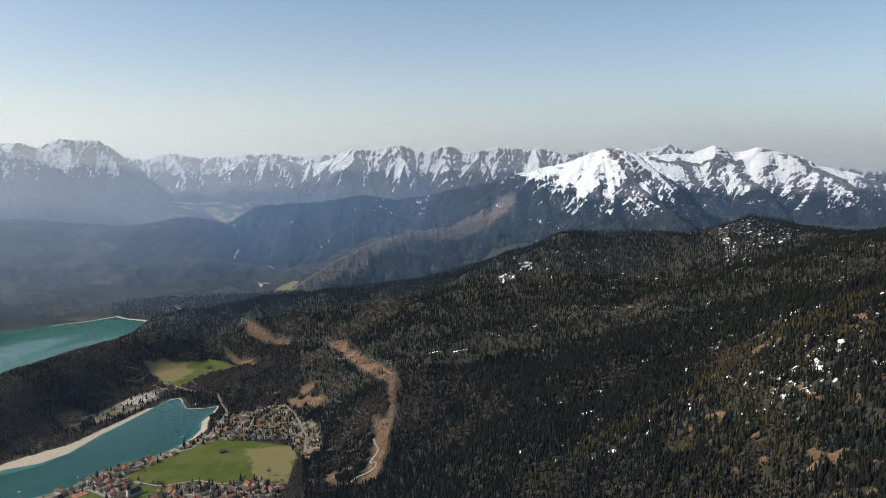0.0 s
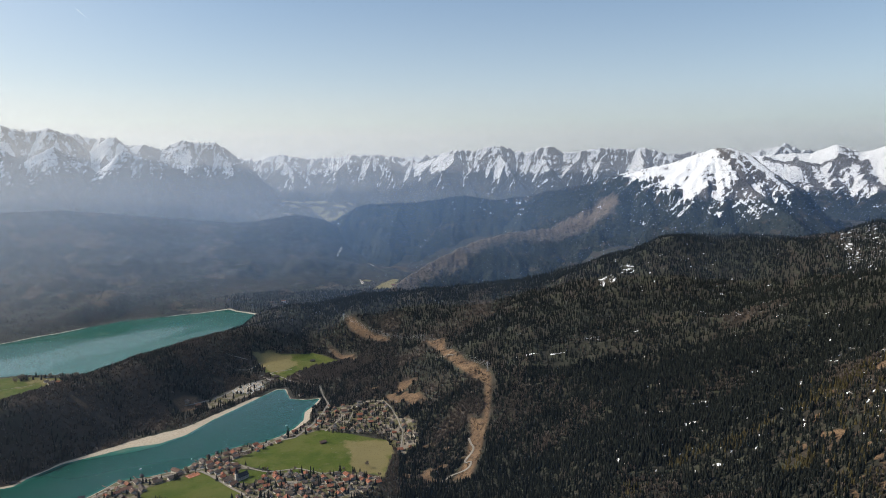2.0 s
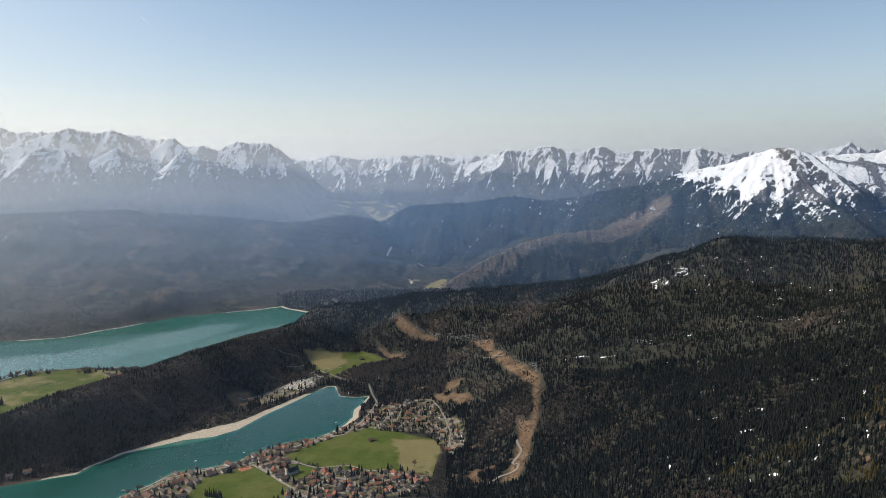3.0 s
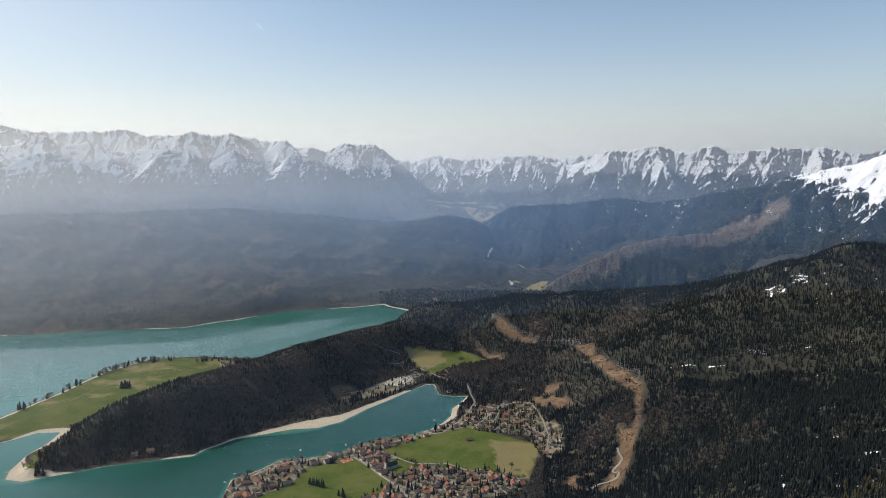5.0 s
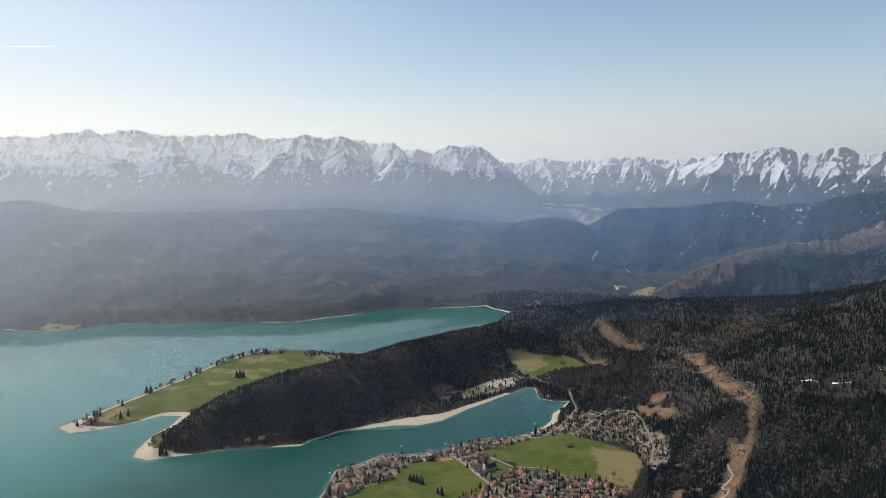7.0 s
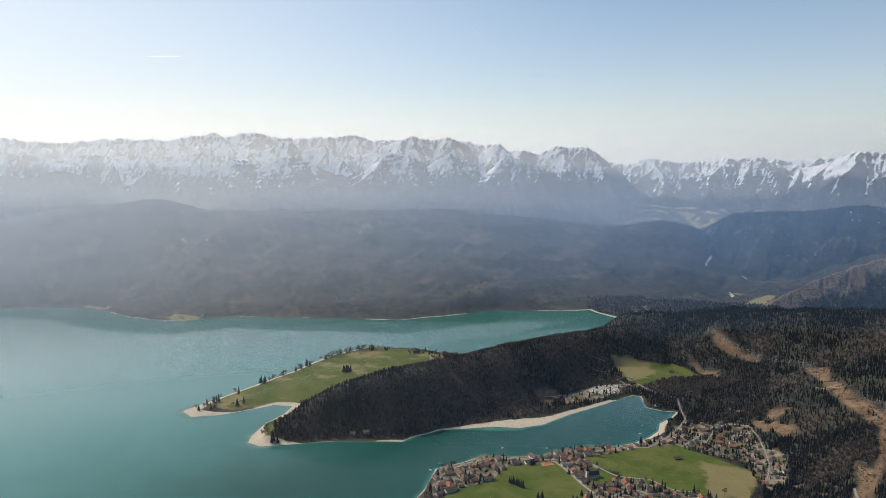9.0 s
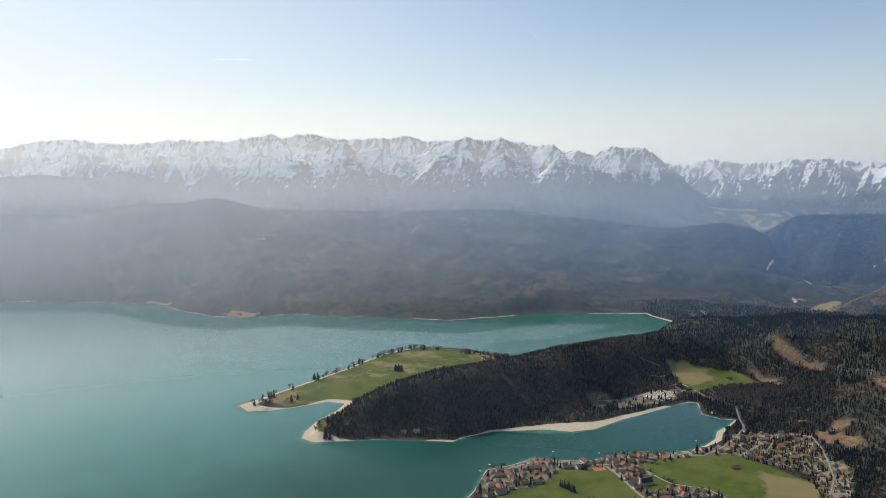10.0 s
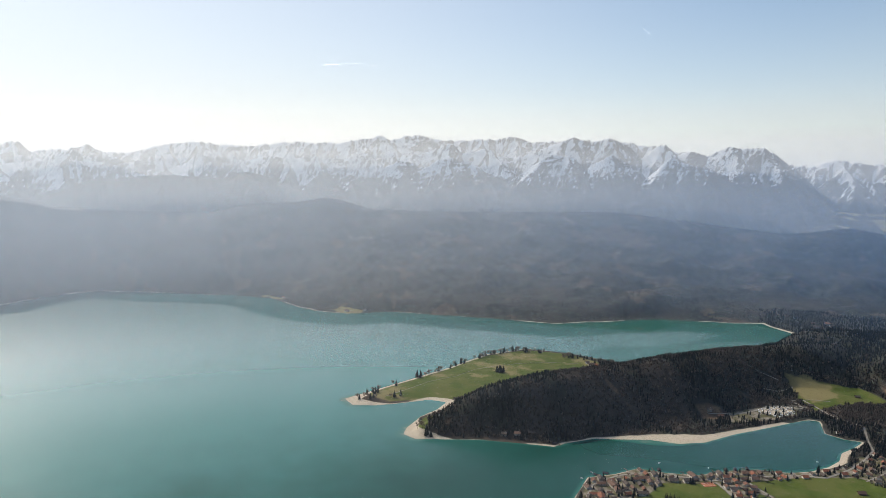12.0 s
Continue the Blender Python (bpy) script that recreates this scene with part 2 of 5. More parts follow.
def fractal(x, y, octaves=5, seed=0, ridged=False, gain=0.5):
    total, weight, size = 0.0, 1.0, 0.0
    for k in range(octaves):
        n = grain(x * 2.03 ** k + 13.7 * k, y * 2.03 ** k + 5.1 * k, seed + k)
        total = total + weight * (1 - abs(2 * n - 1) if ridged else n)
        size += weight
        weight *= gain
    return total / size


def smooth(x, lo, hi):
    u = np.clip((x - lo) / (hi - lo), 0, 1)
    return u * u * (3 - 2 * u)


def inside(x, y, outline):
    """Metres to the outline of an area: positive within it, negative outside."""
    x, y = np.asarray(x, float), np.asarray(y, float)
    best, odd = np.full(x.shape, 1e9), np.zeros(x.shape, bool)
    for (ax, ay), (bx, by) in zip(outline, outline[1:] + outline[:1]):
        dx, dy = bx - ax, by - ay
        k = np.clip(((x - ax) * dx + (y - ay) * dy) / (dx * dx + dy * dy + 1e-9), 0, 1)
        best = np.minimum(best, (x - ax - k * dx) ** 2 + (y - ay - k * dy) ** 2)
        cross = (ay > y) != (by > y)
        odd ^= cross & (x < ax + (y - ay) * dx / (dy if dy else 1e-9))
    return np.where(odd, 1, -1) * np.sqrt(best)


def along(x, y, line):
    """Metres to a line of (x, y, height), and the line's height there."""
    best, tall = np.full(np.shape(x), 1e9), np.zeros(np.shape(x))
    for (ax, ay, az), (bx, by, bz) in zip(line, line[1:]):
        dx, dy = bx - ax, by - ay
        k = np.clip(((x - ax) * dx + (y - ay) * dy) / (dx * dx + dy * dy), 0, 1)
        d = np.hypot(x - ax - k * dx, y - ay - k * dy)
        tall = np.where(d < best, az + k * (bz - az), tall)
        best = np.minimum(best, d)
    return best, tall


def polar(bearing, r):
    return -r * np.sin(np.radians(bearing)), r * np.cos(np.radians(bearing))


LAKE_FAR = [(-3768, 399), (-3899, 656), (-3899, 840), (-3702, 1037), (-3373, 1326), (-3161, 1471), (-2923, 1473), (-2742, 1493), (-2595, 1581), (-2501, 1759),
            (-2313, 1880), (-2070, 2042), (-1899, 2137), (-1832, 2273), (-1679, 2555), (-1450, 2721), (-1357, 2823), (-1205, 2742), (-1150, 2679), (-1128, 2529),
            (-1144, 2311), (-1196, 2109), (-1291, 1926)]
LAKE_SPIT = [(-1391, 1864), (-1562, 1820), (-1686, 1750), (-1718, 1588), (-1669, 1357), (-1644, 1155), (-1630, 1046), (-1622, 970), (-1569, 961), (-1527, 1007),
             (-1505, 1057), (-1473, 1149), (-1423, 1174), (-1394, 1117), (-1378, 1048), (-1339, 977), (-1312, 947), (-1273, 951), (-1229, 1000), (-1171, 1067),
             (-1087, 1134), (-1034, 1173), (-1031, 1209), (-1007, 1283), (-919, 1382), (-863, 1414), (-829, 1467), (-810, 1574), (-759, 1759), (-741, 1814),
             (-716, 1826), (-671, 1749), (-627, 1747), (-591, 1765)]
LAKE_VILLAGE = [(-590, 1702), (-596, 1654), (-581, 1604), (-583, 1551), (-598, 1496), (-626, 1453), (-675, 1418), (-710, 1365), (-736, 1298), (-787, 1251),
                (-838, 1224), (-851, 1163), (-877, 1105), (-854, 1056), (-835, 1014), (-800, 900), (-880, 620), (-1000, 250), (-1500, -300), (-3300, -500)]


def wavering(outline):
    """The same outline with the small capes and coves of a natural shore."""
    line = []
    for (ax, ay), (bx, by) in zip(outline, outline[1:] + outline[:1]):
        pieces = max(1, min(5, int(math.hypot(bx - ax, by - ay) / 55)))
        for k in range(pieces):
            x, y = ax + (bx - ax) * k / pieces, ay + (by - ay) * k / pieces
            reach = 4 + 9 * float(smooth(np.hypot(x, y), 1900, 2800)) if k else 0
            line.append((x + reach * (2 * float(fractal(x / 40, y / 40, 2, 41)) - 1), y + reach * (2 * float(fractal(x / 40, y / 40, 2, 43)) - 1)))
    return line


LAKE = wavering(LAKE_FAR + LAKE_SPIT + LAKE_VILLAGE)

# spot heights of the land: x, y, z
SLOPE = [(504, 745, 262), (378, 849, 209), (183, 983, 141), (16, 1129, 66), (-88, 1215, 26), (-162, 1290, 10), (382, 1084, 247), (535, 1129, 329), (735, 1131, 425),
         (478, 1368, 239), (681, 1447, 340), (242, 1327, 181), (116, 1174, 130), (21, 1529, 111), (647, 1679, 348), (837, 1649, 402), (1001, 1555, 459),
         (648, 1976, 283), (401, 2264, 392), (655, 2308, 396), (1014, 2230, 447), (1240, 2112, 421), (1353, 2102, 401), (255, 2285, 343), (140, 2245, 298),
         (29, 2249, 248), (182, 1891, 231), (366, 2047, 284), (-129, 1845, 162)]
VALLEY = [(-126, 2396, 198), (-452, 2438, 172), (-623, 2472, 138), (-412, 2211, 142), (-629, 2264, 130), (-296, 1927, 107), (-131, 1674, 119), (-117, 1475, 78),
          (-366, 1711, 48), (-241, 1460, 14), (-971, 2411, 96), (-330, 1250, 8), (-420, 1400, 6), (-600, 1250, 5), (-700, 1050, 6), (-310, 1520, 11), (-540, 1580, 6),
          (-720, 2050, 10), (-760, 2190, 9), (-640, 2110, 12), (-830, 2110, 10), (-900, 1850, 8), (-1450, 1500, 9), (-1560, 1300, 8), (-1060, 2760, 12), (-1000, 3000, 30), (-720, 3220, 60), (-1082, 3903, 130), (-1040, 4172, 170)]
BEHIND = [(0, 600, 250), (400, 400, 360), (0, 0, 430), (400, -600, 600), (-600, -400, 350), (-700, 500, 60), (2500, 0, 500), (1500, -1500, 600), (-2000, -2500, 300),
          (-4000, -1000, 250), (3500, 2500, 400), (2000, 3800, 320), (4300, 800, 500), (480, 2750, 230), (1200, 2700, 260), (0, 2800, 150), (-350, 2900, 90),
          (1800, 2600, 300), (800, 3300, 300), (1600, 3600, 350), (0, 3500, 200), (-500, 3600, 120), (-1190, 4440, 290), (-1320, 4590, 390), (-400, 4680, 420), (-1458, 4236, 225), (-1556, 4520, 400), (-1797, 4234, 300),
          (-1875, 4418, 400), (-931, 4382, 240)]
FAR_SIDE = [(-3950, 760, 10), (-3230, 1500, 10), (-2600, 1650, 8), (-2000, 2150, 8), (-1560, 2720, 8), (-1830, 2690, 117), (-1950, 2850, 108)]
RIDGE = [(17.1, 251), (18.9, 296), (20.3, 313), (21.7, 297), (24.5, 260), (27.1, 285), (31.0, 322), (34.7, 353), (37.5, 373), (40.2, 369), (43.2, 366), (47.5, 362),
         (52.6, 366), (56.7, 380), (59.5, 442), (61.0, 453), (62.6, 429), (65.3, 420), (67.5, 404), (69.2, 365), (76.4, 390), (80.1, 419), (81.5, 456), (83.5, 484), (92.0, 520)]
FINE_RIDGE = [(a, np.interp(a, *np.array(RIDGE).T)) for a in np.arange(17.6, 92.0, 1.0)]


def ridge_reach(bearing):
    return 4150.0 + 150.0 * min(max((bearing - 66) / 6, 0), 1)


PLAIN_FLOOR = [(*polar(a, r), z) for a in (10.5, 13.5, 16.5, 19.5, 22.5) for r, z in ((4400, 272), (4550, 326), (4700, 378), (4860, 424))]
SPOTS = PLAIN_FLOOR + SLOPE + VALLEY + BEHIND + FAR_SIDE + [(*polar(a, ridge_reach(a)), 640 - (640 - z) * ridge_reach(a) / 4450) for a, z in FINE_RIDGE] + [(*polar(a, 4550.0), 230) for a in range(30, 96, 8)]
SPIT_HILL = [(20.7, 2500, 99), (23.7, 2380, 107), (27.6, 2250, 104), (31.7, 2000, 132), (36.5, 1880, 121), (42.5, 1720, 132), (46.3, 1650, 120), (50.1, 1570, 109),
             (51.3, 1510, 80)]
SPIT_LINE = [(*polar(a, r), z - 12) for a, r, z in SPIT_HILL]


def fit_spots():
    p = np.array(SPOTS, float)
    d = np.hypot(p[:, None, 0] - p[None, :, 0], p[:, None, 1] - p[None, :, 1])
    return p, np.linalg.solve(np.sqrt(d * d + 40.0 ** 2) - 40.0 + np.eye(len(p)) * 1e-3, p[:, 2])


SPOT_XY, SPOT_W = fit_spots()


def base(x, y):
    """The lie of the land between the spot heights."""
    z = np.zeros(np.shape(x))
    for (px, py, _), w in zip(SPOT_XY, SPOT_W):
        z = z + w * (np.sqrt((x - px) ** 2 + (y - py) ** 2 + 1600.0) - 40.0)
    return z


def land(x, y, shore=None):
    """The height of the ground."""
    x, y = np.asarray(x, float), np.asarray(y, float)
    shore = -inside(x, y, LAKE) if shore is None else shore
    z = np.maximum(base(x, y), 3.0)
    rise = smooth(z, 20, 120)
    far = np.hypot(x, y)
    away = smooth(far, 2650, 2950)
    folds = (fractal(x / 260, y / 260, 5, 3, True) - 0.55) * 58 * (1 - away)
    folds = folds + (fractal(x / 480, y / 480, 4, 5, True) - 0.95) * 150 * away * smooth(4080 - far, 0, 450)
    z = z + rise * (folds + (fractal(x / 60, y / 60, 4, 9) - 0.5) * (14 - 10 * away))
    d, top = along(x, y, SPIT_LINE)
    d = d * (0.85 + 0.3 * fractal(x / 150, y / 150, 3, 21))
    z = np.maximum(z, np.maximum(top, 0) * (1 - smooth(d, 0, 200)))
    z = 0.4 + 0.05 * np.clip(shore, 0, 30) + np.maximum(z - 2, 0.4) * smooth(shore, 4, 110)
    return np.where(shore > 0, z, np.maximum(-9.0, 0.4 + shore * 0.16))


# ---- end of terrain ----
# land cover, as outlines in plan
MEADOW_SPIT = [(-1616, 1034), (-1632, 1135), (-1655, 1329), (-1706, 1565), (-1674, 1735), (-1550, 1808), (-1411, 1815), (-1330, 1712), (-1400, 1530), (-1407, 1347),
               (-1432, 1197), (-1491, 1123), (-1524, 1051)]
MEADOW_TIP = [(-1318, 965), (-1340, 1000), (-1374, 1066), (-1345, 1075), (-1310, 1020), (-1262, 975)]
FIELD_A = [(-656, 1339), (-581, 1477), (-518, 1537), (-456, 1521), (-384, 1503), (-331, 1495), (-316, 1405), (-312, 1319), (-384, 1325), (-438, 1306), (-473, 1300),
           (-539, 1306), (-583, 1316)]
FIELD_B = [(-789, 1009), (-778, 1067), (-749, 1124), (-763, 1201), (-691, 1284), (-607, 1226), (-567, 1203), (-561, 1134), (-637, 1050), (-725, 993)]
FIELD_C = [(-617, 1308), (-550, 1301), (-563, 1242), (-600, 1244)]
FIELD_D = [(-877, 2067), (-778, 2148), (-759, 2181), (-668, 2113), (-634, 2095), (-688, 2032), (-730, 1943), (-751, 1881), (-819, 1931)]
DRY_D = [(-905, 2036), (-860, 2088), (-800, 2118), (-752, 2010), (-775, 1915)]
DRY_A = [(-436, 1476), (-333, 1501), (-316, 1405), (-312, 1319), (-366, 1325), (-404, 1391)]
V_TIP = [(-810, 998), (-856, 1069), (-873, 1120), (-837, 1236), (-773, 1276), (-698, 1297), (-725, 1243), (-763, 1201), (-749, 1124), (-778, 1067), (-788, 1017)]
V_MID = [(-773, 1276), (-692, 1397), (-637, 1374), (-656, 1339), (-583, 1316), (-617, 1308), (-600, 1244), (-568, 1240), (-567, 1203), (-607, 1226), (-691, 1284)]
V_SHORE = [(-686, 1385), (-592, 1503), (-558, 1591), (-537, 1707), (-527, 1629), (-519, 1540), (-579, 1470), (-634, 1368)]
V_UP = [(-564, 1653), (-462, 1685), (-399, 1689), (-369, 1640), (-327, 1590), (-289, 1564), (-269, 1478), (-290, 1418), (-344, 1496), (-380, 1526), (-458, 1523), (-517, 1529)]
V_LOW = [(-581, 1101), (-563, 1216), (-554, 1265), (-538, 1304), (-437, 1304), (-383, 1323), (-311, 1312), (-314, 1238), (-445, 1134)]
CAMP = [(-887, 1684), (-867, 1751), (-846, 1822), (-794, 1874), (-769, 1813), (-791, 1744), (-827, 1671), (-851, 1632)]
FIELD_E = [(-790, 3180), (-784, 3337), (-753, 3426), (-716, 3369), (-696, 3234), (-690, 3170)]
FIELD_F = [(-2704, 1549), (-2719, 1609), (-2600, 1656), (-2552, 1571)]
GRAVEL = [(-937, 3455), (-901, 3481), (-855, 3452), (-886, 3419)]
GRASS = [MEADOW_SPIT, MEADOW_TIP, FIELD_A, FIELD_B, FIELD_C, FIELD_D]
DRY = [DRY_D, DRY_A, FIELD_E, FIELD_F, GRAVEL, [(-3240, 1445), (-3225, 1475), (-3090, 1510), (-3075, 1490)]]  # hay meadows, still brown
CAMP_LOT = [(-945, 1610), (-932, 1658), (-907, 1685), (-866, 1645), (-905, 1595)]
TOWN = [V_TIP, V_MID, V_SHORE, V_UP, V_LOW, CAMP]
CUT_TOP = [(-674, 2248), (-643, 2242), (-574, 2204), (-474, 2133), (-474, 2096), (-540, 2145), (-628, 2193)]
CUT_SIDE = [(-746, 2244), (-692, 2183), (-641, 2133), (-585, 2099), (-555, 2020), (-595, 2056), (-677, 2137)]
CUT_MAIN = [(-371, 2044), (-338, 2037), (-272, 1959), (-260, 1882), (-198, 1775), (-124, 1679), (-112, 1647), (-107, 1572), (-105, 1455), (-125, 1442), (-130, 1547),
            (-136, 1621), (-193, 1691), (-254, 1795)]
CUT_LOW = [(-162, 1510), (-106, 1464), (-115, 1364), (-129, 1300), (-174, 1300), (-153, 1363), (-149, 1433)]
BRUSH_LOW = [(-284, 1367), (-206, 1399), (-149, 1370), (-155, 1303), (-257, 1268)]
BRUSH_MID = [(-467, 1752), (-321, 1751), (-301, 1681), (-435, 1692)]
STRIPS = [[(-1097, 1425), (-1093, 1435), (-1055, 1441), (-1040, 1433), (-1044, 1420), (-1071, 1415)], [(-1035, 1426), (-1031, 1440), (-995, 1444), (-995, 1432)],
          [(-923, 1780), (-916, 1797), (-888, 1808), (-890, 1787)], [(-920, 1607), (-916, 1641), (-901, 1670), (-885, 1671), (-892, 1619)]]
BARE = [CUT_TOP, CUT_SIDE, CUT_MAIN, CUT_LOW, CAMP_LOT] + STRIPS
BRUSH_UP = [(-470, 1776), (-389, 1746), (-303, 1678), (-245, 1575), (-256, 1516), (-295, 1551), (-360, 1611), (-429, 1669)]
BRUSH_SIDE = [(-305, 1467), (-243, 1472), (-172, 1404), (-159, 1290), (-246, 1280)]
BRUSH = [BRUSH_LOW, BRUSH_MID, BRUSH_UP, BRUSH_SIDE]
STONY = [[(-1133, 3680), (-1147, 3830), (-1186, 3880), (-1174, 3886), (-1134, 3829), (-1118, 3683)], [(-996, 3672), (-978, 3640), (-900, 3590), (-885, 3606), (-940, 3655)],
         [(-852, 1762), (-846, 1822), (-802, 1866), (-784, 1820), (-803, 1764)], [(-949, 3478), (-928, 3470), (-890, 3380), (-907, 3375)]]  # stream beds and gravel lots
SNOW = [[(105, 1771), (150, 1777), (146, 1726), (110, 1731)], [(165, 2122), (213, 2132), (220, 2077), (174, 2085)],
        [(235, 2172), (280, 2176), (274, 2125), (240, 2136)], [(880, 2237), (892, 2207), (840, 1958), (816, 1965)],
        [(813, 1416), (844, 1447), (846, 1420), (812, 1393)], [(560, 1035), (572, 1009), (558, 985), (546, 997)]]
THIN_SNOW = [[(616, 1183), (706, 1370), (744, 1347), (668, 1166)], [(840, 1900), (900, 2230), (1080, 2200), (1010, 1880)], [(500, 930), (480, 1010), (600, 1060), (640, 960)], [(480, 1230), (520, 1330), (720, 1360), (640, 1160)],
        [(-3428, 1877), (-3384, 1923), (-3376, 1904), (-3404, 1870)], [(-3602, 1713), (-3617, 1755), (-3578, 1743), (-3583, 1714)],
        [(-3259, 1963), (-3089, 2137), (-3041, 2122), (-3093, 2030)], [(-2685, 2661), (-2681, 2810), (-2613, 2852), (-2625, 2731)],
        [(-2511, 3149), (-2492, 3195), (-2462, 3138)], [(-3062, 2605), (-2997, 2618), (-2970, 2577)]]
PLAIN = [polar(a, r) for a, r in ((10.0, 4380.0), (9.0, 4940.0), (27.0, 4940.0), (23.0, 4600.0), (19.0, 4380.0))]
BEACH = [(-1031, 1209, 3), (-1007, 1283, 6), (-940, 1365, 20), (-880, 1410, 46), (-848, 1450, 50), (-829, 1490, 34), (-815, 1560, 20), (-785, 1660, 12)]
SPIT_WEST = [(-1686, 1750, 4), (-1718, 1588, 8), (-1669, 1357, 8), (-1644, 1155, 8), (-1630, 1046, 8)]
BAY_END = [(-1500, 2690, 2), (-1450, 2721, 6), (-1357, 2823, 9), (-1205, 2742, 13), (-1150, 2679, 12), (-1135, 2600, 4)]
COVE = [(-600, 1500, 4), (-583, 1551, 10), (-581, 1604, 13), (-594, 1654, 12), (-590, 1702, 5)]

ROADS = {
    "village street": (5.0, [(-696, 1288), (-653, 1264), (-598, 1221), (-552, 1191), (-510, 1152), (-440, 1090)]),
    "field path": (3.6, [(-651, 1338), (-603, 1315), (-559, 1299), (-538, 1304), (-494, 1323), (-437, 1304), (-411, 1317)]),
    "upper lane": (3.2, [(-503, 1528), (-484, 1610), (-470, 1666), (-427, 1681), (-398, 1677), (-368, 1637), (-339, 1584), (-315, 1530), (-305, 1457)]),
    "garden lane": (2.6, [(-443, 1566), (-461, 1577), (-463, 1635)]),
    "shore road": (5.0, [(-822, 1031), (-849, 1087), (-844, 1160), (-813, 1221), (-760, 1255), (-698, 1297), (-671, 1356), (-613, 1449), (-563, 1486), (-549, 1566), (-546, 1642),
                         (-553, 1709), (-617, 1832), (-719, 1879), (-803, 1929)]),
    "lower lane": (4.0, [(-548, 1145), (-526, 1188), (-513, 1244), (-489, 1262), (-444, 1238), (-416, 1208)]),
    "forest track": (4.5, [(-190, 1300), (-173, 1322), (-151, 1327), (-136, 1338), (-135, 1356), (-147, 1350), (-151, 1358), (-139, 1377), (-133, 1390), (-144, 1410), (-148, 1424)]),
    "cutting track": (4.0, [(-285, 1830), (-250, 1812), (-220, 1794)]),
    "meadow track": (3.0, [(-821, 1809), (-777, 1875), (-825, 1902), (-790, 1953), (-751, 1973)]),
    "hill track": (4.0, [(-905, 1905), (-880, 1960), (-870, 2010)]),
    "camp road": (5.0, [(-912, 1625), (-878, 1690), (-856, 1750), (-846, 1815), (-800, 1872), (-770, 1888)]),
    "spit path": (1.3, [(-1560, 1060), (-1572, 1150), (-1590, 1240), (-1575, 1330), (-1600, 1430), (-1588, 1520), (-1560, 1600), (-1500, 1690), (-1440, 1745)]),
    "wood track": (4.0, [(-972, 1950), (-941, 1975), (-903, 1996)]),
}


def widest(x, y, areas):
    best = np.full(np.shape(x), -900.0)
    for area in areas:
        best = np.maximum(best, inside(x, y, area))
    return best


def beach(x, y, shore):
    """How far inside the strip of bare shingle along the shore."""
    d, wide = along(x, y, BEACH)
    e, cove = along(x, y, COVE)
    width = -5.5 + 9 * fractal(x / 70, y / 70, 3, 33) + np.where(d < 90, wide, 0) + np.where(e < 30, cove, 0)
    e, cove = along(x, y, SPIT_WEST)
    width = width + np.where(e < 40, cove, 0)
    e, cove = along(x, y, BAY_END)
    width = width + np.where(e < 40, cove, 0)
    tip = np.minimum(np.hypot(x + 1590, y - 985), np.hypot(x + 1300, y - 965))
    tip = np.minimum(tip, np.hypot(x + 1425, y - 1150) * 1.1)
    width = np.maximum(width, 42 - 0.42 * tip)
    width = width + 22 * (fractal(x / 210, y / 210, 3, 37) - 0.42) * smooth(np.hypot(x, y), 2450, 2700)
    return np.maximum(width - shore, np.clip(widest(x, y, STONY) - 14 * fractal(x / 16, y / 16, 2, 39) + 4, -90, 6))


def snow_specks(x, y):
    """Small leftovers of snow in gaps of the forest, and along the forest tracks."""
    r, side = np.hypot(x, y), x / np.maximum(y, 1.0)
    gaps = np.where((side > 0.10) & (r > 1080) & (r < 2450) & (y > 0), 90 * (fractal(x / 11, y / 11, 2, 90) - 0.785 - 0.07 * (fractal(x / 240, y / 240, 2, 92) < 0.5)), -90.0)
    for line in SNOW_TRACKS:
        gaps = np.maximum(gaps, 4.0 - along(x, y, [(*p, 0) for p in line])[0] - 5 * fractal(x / 25, y / 25, 2, 93))
    return gaps


def glades(x, y):
    """Small openings with dry grass on the steep near slope."""
    return np.where((x > 0.36 * y) & (y > 0) & (np.hypot(x, y) < 1350), 90 * (fractal(x / 17, y / 17, 3, 83) - 0.715), -90.0)


def hill_clearings(x, y):
    """Thin woods and felled strips with dead grass on the far hillside."""
    f = fractal(x / 130, y / 95, 4, 84) - 0.17 * fractal(x / 500, y / 500, 2, 85)
    return np.where((np.hypot(x, y) > 2650) & (x < -650), np.clip(130 * (f - 0.60), -90, -1), -90.0)


SNOW_TRACKS = [[(227, 1741), (296, 1798), (344, 1768)], [(337, 1788), (464, 1765), (568, 1728)], [(496, 1688), (554, 1669)], [(680, 1822), (715, 1802)], [(-61, 1704), (1, 1696), (63, 1698)],
               [(383, 1646), (422, 1609), (456, 1606)]]


def slope_mix(x, y, z):
    patches = 2.6 * (fractal(x / 170, y / 170, 5, 61) - 0.5)
    return patches - 0.04 - 0.10 * smooth(z, 200, 380) + 0.07 * smooth(x / y, 0.15, 0.45) + 0.24 * smooth(-x, 110, 230) * (1 - smooth(y, 1950, 2250))


def spit_mix(x, y, z):
    return 2.8 * (fractal(x / 80, y / 80, 4, 62) - 0.5) + 0.72


def quads(rows, columns):
    a = np.arange(rows * columns).reshape(rows, columns)
    return np.stack([a[:-1, :-1], a[:-1, 1:], a[1:, 1:], a[1:, :-1]], -1).reshape(-1, 4)


